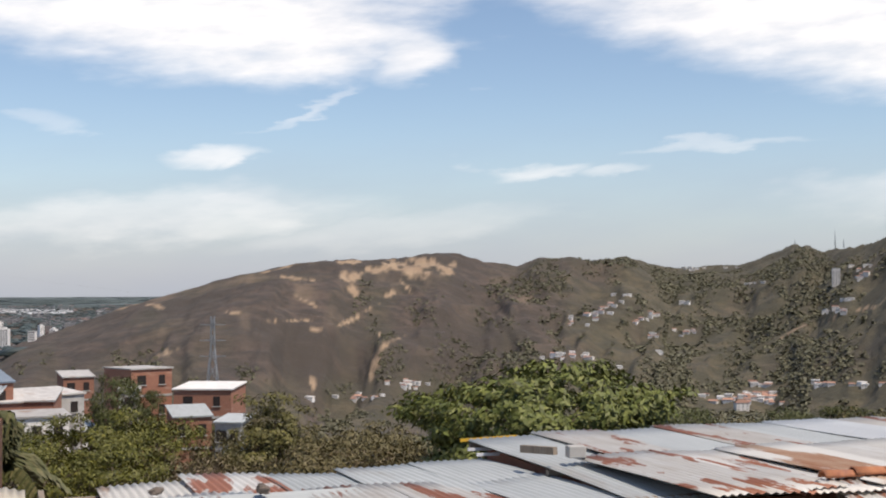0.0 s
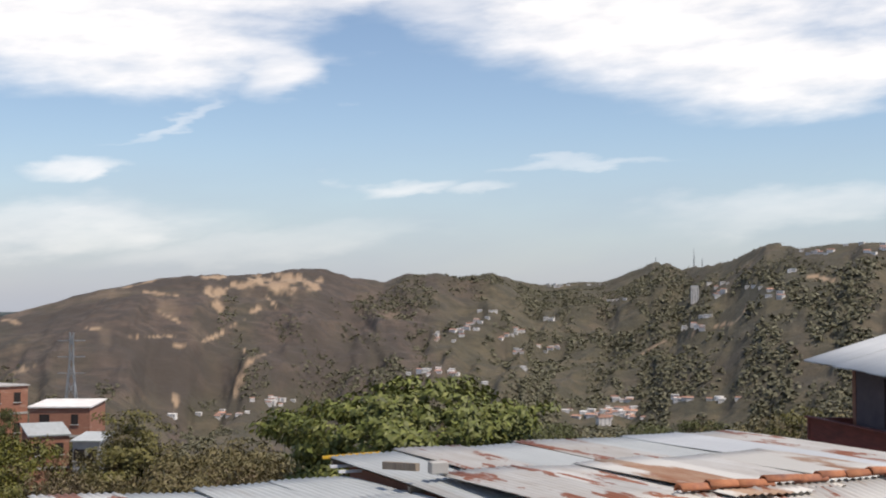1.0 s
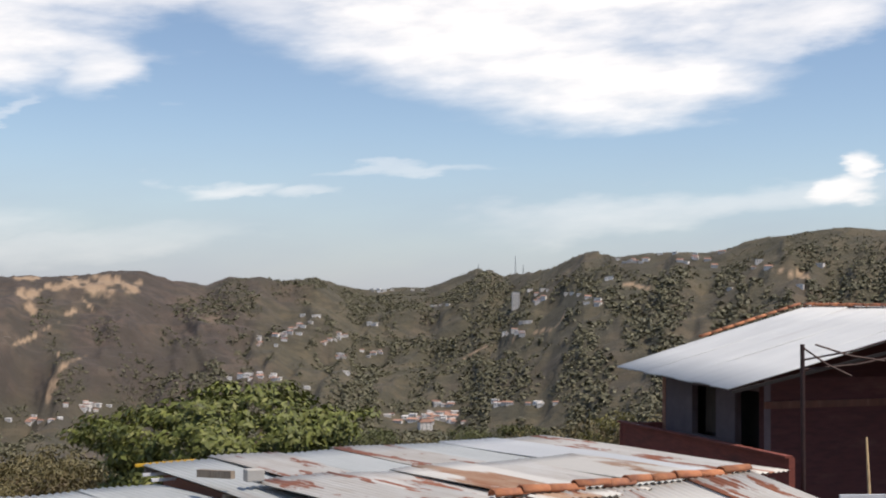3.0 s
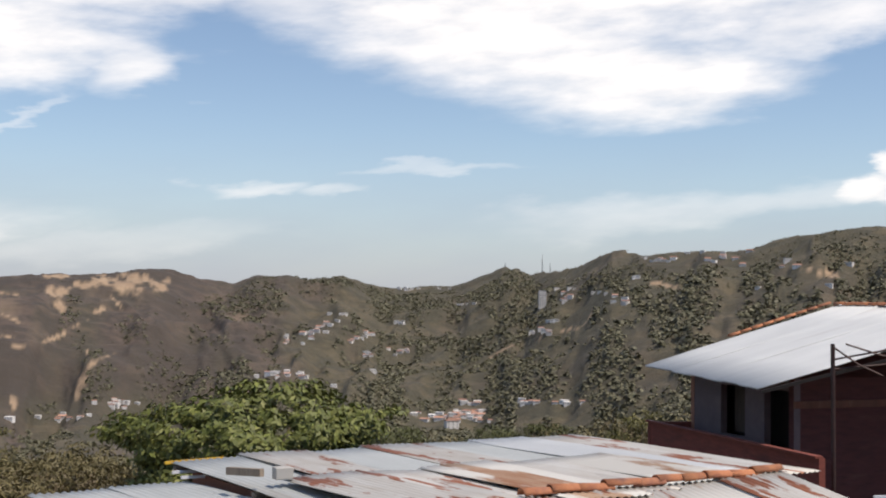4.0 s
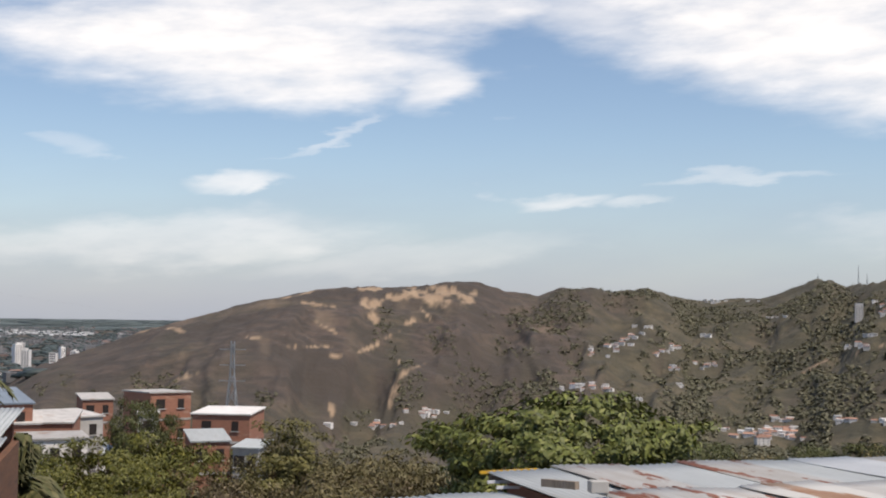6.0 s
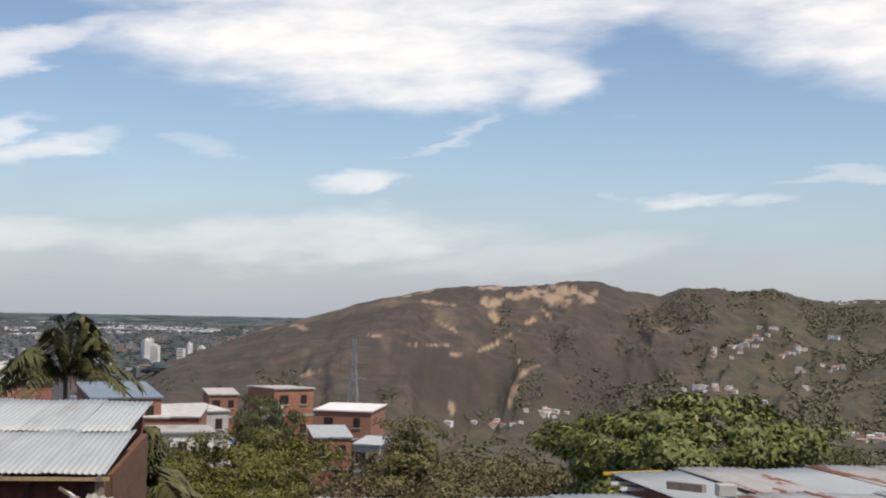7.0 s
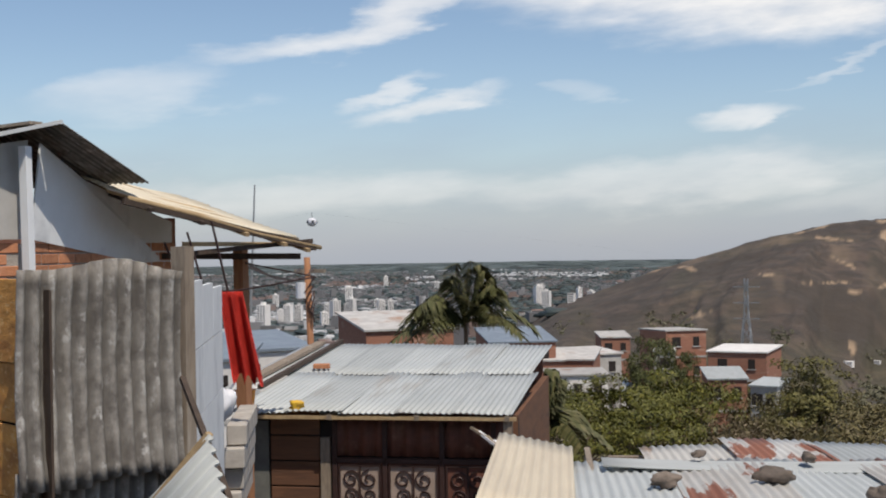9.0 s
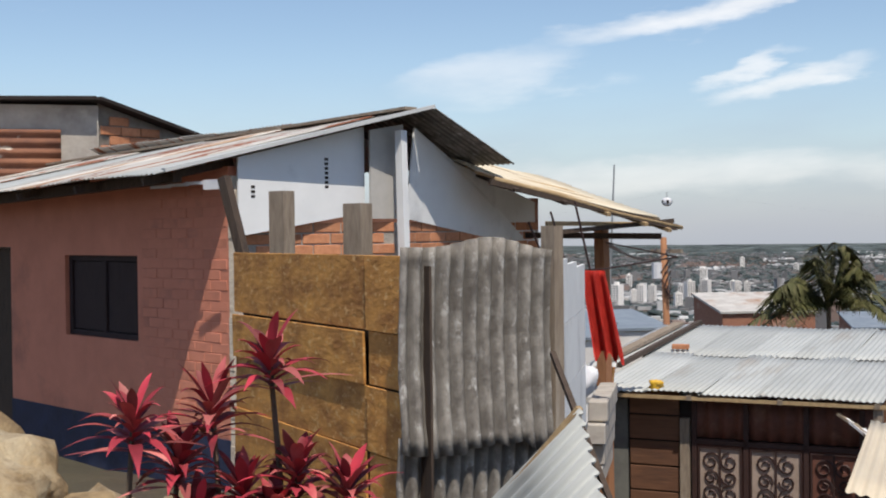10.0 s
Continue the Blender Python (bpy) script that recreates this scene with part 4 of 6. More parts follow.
def salmon_house():
    t = thing("salmon_house", pose(-12.5, 9.5, -0.85), "salmon-painted house with a dark blue base and a zinc roof", "house")
    c, l = Vector((-9.25, 8.082, 0)), Vector((-18.2, 9.33, 0))
    n = (c - l).length

    def along(x):  # distance along the wall from its left end, by x
        return (x - l.x) / (c.x - l.x) * n

    w0, w1, d0, d1 = along(-12.52), along(-10.93), along(-15.1), along(-13.9)
    wall_part(t, "wall", l, c, -0.34, 2.24, 0.16, PINK, openings=((w0, w1, 0.50, 1.39), (d0, d1, -0.34, 1.48)))
    base = wall_part(t, "wall_base", l + Vector((0, -0.012, 0)), c + Vector((0, -0.012, 0)), -1.8, -0.34, 0.17, BLUE, "dark blue painted base", openings=((d0, d1, -0.9, -0.34),))
    r = random.Random(9)
    z = -1.3
    while z < 2.1:  # chipped lumps of pale render along the corner
        h = r.uniform(0.16, 0.34)
        o2 = r.uniform(-0.025, 0.01)
        wall_part(t, "edge_render", c + Vector((0.001, -0.008 + o2 * 0.3, 0)), c + Vector((0.085 + o2, 0.0 + o2, 0)), z, min(z + h, 2.15), 0.12, PALERENDER, "chipped pale render on the corner")
        z += h
    side = Vector((-9.14, 13.0, 0))
    mid = Vector((-8.67, 9.85, 0))
    wall_part(t, "side_wall", c + Vector((0.02, 0.17, 0)), mid, -1.6, 1.70, 0.14, MORTAR)
    wall_part(t, "side_wall", mid, side, -1.6, 1.62, 0.14, MORTAR)
    wall_part(t, "back_wall", side, l + Vector((0, 4.0, 0)), -1.6, 2.0, 0.14, FARBRICK)
    wall_part(t, "end_wall", l + Vector((0, 4.0, 0)), l, -1.6, 2.4, 0.14, FARBRICK)
    brick_courses(t, c + Vector((0.02, 0.17, 0)), mid, 0.84, 1.80)
    brick_courses(t, mid, side, 0.84, 1.72)
    # window
    m = rel(t, frame_of((l.x, l.y, 0), c - l, Vector((-(c - l).y, (c - l).x, 0))))
    me = as_mesh(box((0, -0.004, 0), (0.281, 0.02, 0.093), None, 0.004), "painted_brick")
    me.materials.append(PINK)
    for j in range(24):
        for i in range(5):
            x = n - 0.03 - (i + 1) * 0.288 - 0.12 * (j % 2)
            ob = new("painted_brick", me)
            ob.parent = t
            ob.matrix_local = m @ pose(x, rng.uniform(-0.003, 0.003), -0.33 + 0.1 * j, 0, 0, rng.uniform(-0.4, 0.4))
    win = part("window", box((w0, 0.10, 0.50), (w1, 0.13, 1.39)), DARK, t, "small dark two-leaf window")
    win.matrix_local = m
    for x0, x1, z0, z1 in ((w0, w0 + 0.07, 0.50, 1.39), (w1 - 0.07, w1, 0.50, 1.39), (w0, w1, 0.50, 0.56), (w0, w1, 1.33, 1.39), ((w0 + w1) / 2 - 0.04, (w0 + w1) / 2 + 0.04, 0.55, 1.34)):
        part("frame", box((x0, 0.05, z0), (x1, 0.1, z1), None, 0.005), MAROONWOOD, win)
    for x0, x1 in ((w0 + 0.08, (w0 + w1) / 2 - 0.05), ((w0 + w1) / 2 + 0.05, w1 - 0.08)):
        part("shutter", box((x0, 0.075, 0.57), (x1, 0.098, 1.32), None, 0.004), MAROONWOOD, win)
    door = part("door", box((d0, 0.11, -0.9), (d1, 0.15, 1.46)), DARKWOOD, t, "dark recessed door")
    door.matrix_local = m
    # front roof slope
    e1, e0 = Vector((-9.343, 7.288, 2.165)), Vector((-19.0, 8.63, 1.924))
    p1 = Vector((-8.34, 9.98, 2.84))
    u = (e1 - e0).normalized()
    ln = (e1 - e0).length
    k = int(ln / 0.8) + 1
    up = p1 - e1
    sk = up.dot(u) / (up - u * up.dot(u)).length
    for i in range(k):
        st = e1 - u * (0.83 + i * 0.8) + Vector((0, 0, 0.014 * (i % 2)))
        sheet(t, st, u, up, 0.85, 2.88, (ZINC, RUSTY, RUSTY, RUST, RUSTY, ZINC)[i % 6], 110 + i, rows=4, ragged=0.012, skew=sk)
    bar(t, "verge_flashing", e1 + Vector((0.01, 0.1, 0.02)), p1 + Vector((0.02, 0, 0.02)), 0.12, WHITEROOF, 0.035, "pale metal verge strip")
    bar(t, "eave_beam", e0 + Vector((0, 0.35, -0.06)), e1 + Vector((-0.1, 0.35, -0.03)), 0.09, DARKWOOD, 0.1)
    for i in range(7):
        q = e1 - u * (0.3 + i * 1.3)
        bar(t, "rafter_end", q + Vector((0, 0.06, -0.07)), q + Vector((0.3, 0.88, 0.13)), 0.07, DARKWOOD)
    # torn plastic under the eave
    for i in range(4):
        a = e1 - u * (0.31 * i - 0.35) + Vector((0, 0.45, -0.09))
        bm = box((a.x - 0.15, a.y, a.z - 0.015 - 0.06 * (i == 0)), (a.x + 0.15, a.y + 0.01, a.z + 0.015))
        ob = part("torn_strip", bm, PLASTIC, t, "torn pale plastic under the eave")
        ob.matrix_local = rel(t, Matrix())
    # gable boards on the sunlit side: a sloping strip cut to the roof
    def slab(name, pts, material, label=""):
        bm = bmesh.new()
        a = [bm.verts.new(p) for p in pts]
        b = [bm.verts.new((p[0] - 0.02, p[1], p[2])) for p in pts]
        bm.faces.new(a)
        bm.faces.new(b[::-1])
        for i in range(len(pts)):
            j = (i + 1) % len(pts)
            bm.faces.new((a[j], a[i], b[i], b[j]))
        bmesh.ops.recalc_face_normals(bm, faces=bm.faces)
        ob = part(name, bm, material, t, label)
        ob.matrix_local = rel(t, Matrix())

    slab("gable_board", [(-9.12, 8.09, 1.58), (-8.80, 9.48, 1.80), (-8.80, 9.48, 2.66), (-9.12, 8.09, 2.32)], FIBRE, "pale grey fibre-cement board")
    slab("gable_board", [(-8.64, 9.92, 1.74), (-9.12, 12.9, 1.38), (-9.12, 12.9, 1.95), (-8.82, 10.95, 2.36), (-8.66, 10.1, 2.68)], FIBRE, "grey fibre-cement board in the shade")
    slab("gable_board", [(-8.70, 9.46, 1.74), (-8.66, 9.92, 1.74), (-8.66, 9.92, 2.70), (-8.70, 9.46, 2.62)], CONCRETE)
    for y0, z0, n_ in ((9.02, 2.04, 7), (8.22, 1.94, 3)):  # faint printing, not legible
        for k_ in range(n_):
            zz = z0 + 0.045 * k_
            xx = -9.12 + (y0 - 8.09) * 0.2302 + 0.003
            slab("printed_mark", [(xx, y0, zz), (xx + 0.009, y0 + 0.04, zz), (xx + 0.009, y0 + 0.04, zz + 0.028), (xx, y0, zz + 0.028)], DARK)
    bar(t, "post", (-8.50, 9.74, 0.8), (-8.54, 9.74, 2.62), 0.085, FIBRE, 0.085, "grey post at the gable's corner")
    # back slope and the lean-to beyond it
    back = [Vector((-8.30, 9.98, 2.84)), Vector((-8.25, 11.05, 2.36))]
    un = Vector((0.99, -0.14, 0.0))
    for i in range(9):
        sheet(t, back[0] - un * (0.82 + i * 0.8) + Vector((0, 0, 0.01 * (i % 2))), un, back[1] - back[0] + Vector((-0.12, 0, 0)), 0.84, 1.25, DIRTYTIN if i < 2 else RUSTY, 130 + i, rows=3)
    bar(t, "ridge_board", p1 + Vector((-0.3, 0.04, 0.03)), p1 - u * 9.4 + Vector((0, 0, 0.03)), 0.16, TIMBER, 0.03)


salmon_house()


def lean_to():
    t = thing("lean_to", pose(-8.3, 12.5, -1.5), "lean-to of bleached sheets on rough wooden rafters", "lean-to")
    a, b = Vector((-8.30, 10.9, 2.20)), Vector((-7.50, 13.30, 1.68))
    d = b - a
    across = Vector((-0.93, 0.36, 0.25))
    for i in range(3):
        st = a + Vector((-0.05, -0.1, 0.05)) + across * (0.02 + 0.72 * i) + d * (0.06 * i)
        ob = part("sheet", corrugated(0.76, d.length * (1.02 - 0.1 * i), 0.13, 0.016, 4, sag=0.04, seed=150 + i, ragged=0.03), CREAMSHEET, t, smooth=True)
        ob.matrix_local = rel(t, frame_of(st, across * -1, d) @ pose(-0.76, 0, 0))
    for k in range(6):
        s = a + across * (0.0 + 0.36 * k) + Vector((0, 0, -0.035))
        bm = bmesh.new()
        inv = t.matrix_world.inverted()
        add_tube(bm, [inv @ (s + d * f + Vector((0, 0, 0.015 * math.sin(7 * f + k)))) for f in (0.02, 0.35, 0.7, 1.08 - 0.02 * (k % 3))], 0.036, 0.028, 6)
        part("rafter", bm, PALEWOOD, t, smooth=True)
    for f in (0.12, 0.38, 0.62, 0.84, 0.98):
        s = a + d * f + Vector((0, 0, -0.085))
        bar(t, "lath", s + across * -0.08, s + across * 2.1, 0.055, PALEWOOD if f > 0.5 else DARKWOOD, 0.04)
    bar(t, "edge_beam", a + Vector((0, 0, -0.07)), b + Vector((0.03, 0.12, -0.06)), 0.06, DARKWOOD, 0.07)
    bar(t, "edge_beam", (-8.13, 11.9, 1.58), b + Vector((0.0, 0.1, 0.02)), 0.05, DARKWOOD, 0.05)
    bar(t, "edge_beam", (-8.20, 11.8, 1.68), b + Vector((-0.1, 0.0, -0.02)), 0.045, PALEWOOD, 0.05)
    bar(t, "post", (-8.30, 13.2, -2.6), (-8.36, 13.2, 1.62), 0.13, POLEWOOD, 0.13, "reddish round post")
    bar(t, "post", (-7.0, 9.9, -2.0), (-7.05, 9.9, 1.35), 0.05, IRON, 0.05)
    bar(t, "tie_beam", (-9.2, 12.6, 1.55), (-7.6, 13.3, 1.52), 0.07, DARKWOOD)
    # drooping wires under it
    for k in range(3):
        bm = bmesh.new()
        inv = t.matrix_world.inverted()
        p, q = Vector((-7.3 - 0.5 * k, 11.0 + 0.3 * k, 1.9 - 0.1 * k)), Vector((-7.25 - 0.5 * k, 11.3 + 0.3 * k, 0.55 + 0.2 * k))
        add_tube(bm, [inv @ p, inv @ ((p + q) / 2 + Vector((0.05, 0, 0))), inv @ q], 0.012, 0.012, 4)
        part("wire", bm, IRON, t)

    g = thing("grey_partition", pose(-6.3, 9.6, -1.3), "grey sheet-metal partition in seamed panels", "partition")
    p0, p1 = Vector((-5.54, 8.05, 0)), Vector((-6.93, 10.6, 0))
    d = p1 - p0
    for i in range(3):
        for j, (z0, z1) in enumerate(((-1.7, 0.30), (0.31, 0.84), (0.85, 1.37))):
            w = wall_part(g, "panel", p0 + d * (i / 3), p0 + d * ((i + 0.985) / 3), z0, z1 - 0.05 * i * (j == 2), 0.03 + 0.006 * ((i + j) % 2), FIBRE)

    bm = bmesh.new()  # hanging cloth with folds
    rows, cols = 14, 16
    c0 = Vector((-7.23, 11.0, 0))
    ax = Vector((0.86, 0.5, 0))
    grid = []
    for j in range(rows + 1):
        f = j / rows
        row = []
        for i in range(cols + 1):
            s = i / cols
            off = (0.24 + 0.06 * f) * s + 0.13 * f
            fold = 0.045 * math.sin(s * 15 + 0.8 * f) * (0.4 + f)
            zz = 1.19 - 0.86 * f - (0.06 * math.sin(s * 21) if j == rows else 0) - 0.05 * s * f
            row.append(bm.verts.new(c0 + ax * off + Vector((0.4 * fold, -fold, zz))))
        grid.append(row)
    for j in range(rows):
        for i in range(cols):
            bm.faces.new((grid[j][i], grid[j][i + 1], grid[j + 1][i + 1], grid[j + 1][i]))
    bmesh.ops.solidify(bm, geom=bm.faces[:], thickness=0.006)
    tagged(part("red_cloth", bm, REDCLOTH, smooth=True), "bright red cloth hanging in folds from the lean-to", "cloth")
    line = bmesh.new()
    add_tube(line, [(-9.2, 10.7, 1.22), (-7.35, 11.02, 1.19), (-7.1, 11.2, 1.20), (-6.9, 12.4, 1.3), (-8.3, 13.2, 1.45)], 0.01, 0.01, 4)
    tagged(part("clothes_line", line, IRON), "thin dark line that holds the red cloth", "line")
    b = part("plastic_bag", rock(45, (0.24, 0.22, 0.34), 0.1), PLASTIC, smooth=True)
    b.matrix_world = pose(-7.0, 10.7, 0.12)
    tagged(b, "white plastic bag hung on the grey partition", "bag")
    w = thing("retaining_wall", pose(-6.9, 11.5, -1.6), "low pale retaining wall of rough cement blocks", "wall")
    for i in range(4):
        for j in range(4):
            ob = part("block", box((i * 0.42, 0, j * 0.22), (i * 0.42 + 0.40, 0.2, j * 0.22 + 0.205), None, 0.012), RENDERED, w)
            ob.matrix_local = rel(w, frame_of((-7.0 + 0.02 * j, 11.0, -1.0), Vector((-0.45, 0.85, 0)), Vector((-0.85, -0.45, 0)))) @ pose(0.1 * (j % 2), 0, 0)


lean_to()


# ---- house behind the salmon one ----
def back_house():
    t = thing("brick_house", pose(-17, 12, -0.8), "brick house with a dark flat roof edge and rusty tin cladding", "house")
    k, l, r = Vector((-16.2, 11.7, 0)), Vector((-19.8, 6.6, 0)), Vector((-16.4, 15.6, 0))
    wall_part(t, "wall", l, k, -1.5, 3.55, 0.15, RENDERED)
    wall_part(t, "wall", k, r, -1.5, 2.62, 0.15, MORTAR)
    e = r - k
    bm = bmesh.new()
    q = [bm.verts.new((k.x + e.x * f - 0.01, k.y + e.y * f, z)) for f, z in ((0, 2.62), (1, 2.62), (1, 2.66), (0, 3.58))]
    bm.faces.new(q)
    bmesh.ops.solidify(bm, geom=bm.faces[:], thickness=0.12)
    ob = part("gable", bm, MORTAR, t)
    ob.matrix_local = rel(t, Matrix())
    me = as_mesh(box((0, -0.014, 0), (0.37, 0.03, 0.13), None, 0.006), "brick")
    me.materials.append(BRICK)
    m = rel(t, frame_of((k.x, k.y, 0), e, Vector((-e.y, e.x, 0))))
    for j in range(9):
        for i in range(10):
            z = 2.25 + 0.145 * j
            x = 0.04 + i * 0.385 + (0.17 if j % 2 else 0)
            if z + 0.13 < 3.56 - 0.92 * (x + 0.37) / e.length and x + 0.37 < e.length:
                ob = new("brick", me)
                ob.parent = t
                ob.matrix_local = m @ pose(x, rng.uniform(-0.006, 0.006), z, 0, 0, rng.uniform(-0.6, 0.6))
    d = (k - l)
    for i in range(6):
        st = l + d * (i / 6.6) + Vector((0.03, -0.03, 0))
        ob = part("tin_cladding", corrugated(1.05, 0.98, 0.15, 0.028, 3, seed=170 + i), RUSTCLAD, t, smooth=True)
        ob.matrix_local = rel(t, frame_of(Vector((st.x, st.y, 3.18)), Vector((0, 0, -1)), d))
    bar(t, "roof_edge", l + Vector((0, 0, 3.56)), k + Vector((0.10, -0.1, 3.64)), 0.3, DARK, 0.05, "dark roof edge")
    bar(t, "roof_edge", k + Vector((0.06, -0.1, 3.64)), r + Vector((0.06, 0, 2.74)), 0.3, DARK, 0.05)
    bm = bmesh.new()
    a = [bm.verts.new(p) for p in ((-19.8, 6.6, 3.55), (-16.2, 11.7, 3.62), (-16.4, 15.6, 2.72), (-23, 13, 3.0))]
    bm.faces.new(a)
    bmesh.ops.solidify(bm, geom=bm.faces[:], thickness=0.06)
    ob = part("roof", bm, DARK, t)
    ob.matrix_local = rel(t, Matrix())


back_house()


# ---- crimson plants, stones and soil by the salmon house ----
def leaf_blade(bm, base, out, up, length, width, droop, n=5):
    side = out.cross(up).normalized()
    prev = None
    for i in range(n + 1):
        s = i / n
        c = base + out * (length * s) + up * (length * (0.75 * s - droop * s * s))
        w = width * (0.25 + 1.5 * s * (1 - s) * 1.6) * (1 - 0.9 * s * s * s)
        w = max(w, 0.002)
        row = [bm.verts.new(c - side * w / 2), bm.verts.new(c - up * w * 0.18), bm.verts.new(c + side * w / 2)]
        if prev:
            bm.faces.new((prev[0], prev[1], row[1], row[0]))
            bm.faces.new((prev[1], prev[2], row[2], row[1]))
        prev = row


def cordyline(seed, height):
    r = random.Random(seed)
    t = thing("cordyline", Matrix(), "cordyline plant with crimson strap leaves on a thin stem", "plant", "crimson plants by the house")
    bm = bmesh.new()
    add_tube(bm, [(0, 0, -0.35), (0.02, 0.01, height * 0.5), (0, 0, height)], 0.018, 0.013, 6)
    part("stem", bm, BARK, t)
    bm = bmesh.new()
    for i in range(38):
        a = i * 2.4 + r.uniform(-0.35, 0.35)
        f = i / 37  # old leaves low and drooping, young ones upright
        out = Vector((math.cos(a), math.sin(a), 0)) * (1.0 - 0.62 * f + r.uniform(-0.1, 0.1))
        lift = 0.35 + 1.0 * f + r.uniform(-0.15, 0.15)
        ln = r.uniform(0.26, 0.42) * (1.1 - 0.25 * f)
        leaf_blade(bm, Vector((0.01 * math.cos(a), 0.01 * math.sin(a), height - 0.17 + 0.18 * f)), out, Vector((0, 0, lift)), ln, r.uniform(0.06, 0.095), r.uniform(0.5, 0.95) * (1.35 - f), 7)
    part("leaves", bm, LEAF_RED, t, smooth=True)
    return t


for i, (x, y, z, h) in enumerate(((-4.75, 4.42, -0.1, 1.1), (-4.98, 4.18, -0.1, 0.86), (-5.24, 3.88, -0.1, 0.82), (-5.10, 4.02, -0.1, 0.62), (-4.66, 4.45, -0.1, 0.56), (-4.86, 4.30, -0.12, 0.48), (-4.45, 4.52, -0.12, 0.5), (-5.02, 4.08, -0.12, 0.34), (-4.72, 4.36, -0.12, 0.36))):
    c = cordyline(i, h)
    c.matrix_world = pose(x, y, z, rng.uniform(-4, 4), rng.uniform(-4, 4), rng.uniform(0, 360))

for i, (x, y, z, s) in enumerate(((-6.95, 4.15, 0.12, (1.0, 0.8, 0.62)), (-6.55, 4.55, -0.12, (0.8, 0.6, 0.4)), (-7.5, 4.3, 0.1, (0.9, 0.8, 0.7)), (-6.15, 4.95, -0.15, (0.7, 0.5, 0.42)), (-6.0, 3.95, -0.14, (0.8, 0.7, 0.4)), (-5.55, 4.55, -0.12, (0.7, 0.5, 0.36)), (-6.6, 3.7, 0.0, (0.9, 0.7, 0.5)), (-5.8, 5.2, -0.3, (0.6, 0.5, 0.4)))):
    b = part("boulder", rock(200 + i, s), BOULDER, smooth=True)
    b.matrix_world = pose(x, y, z, 0, 0, 35 * i)
    tagged(b, "rounded tan boulder in dry soil by the house", "boulder", "boulders by the house")


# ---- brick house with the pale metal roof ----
# wall brick has its shade put into the colour; the parapet's red is brighter
MAROON = mat("shaded_red_brick", (0.105, 0.032, 0.03), (0.075, 0.024, 0.023), scale=3, rough=0.9, bump=0.3, stretch=(1, 1, 5), c=(0.125, 0.05, 0.042), cscale=0.8)
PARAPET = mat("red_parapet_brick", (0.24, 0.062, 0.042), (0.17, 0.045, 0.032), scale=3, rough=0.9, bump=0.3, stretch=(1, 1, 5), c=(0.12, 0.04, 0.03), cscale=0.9)


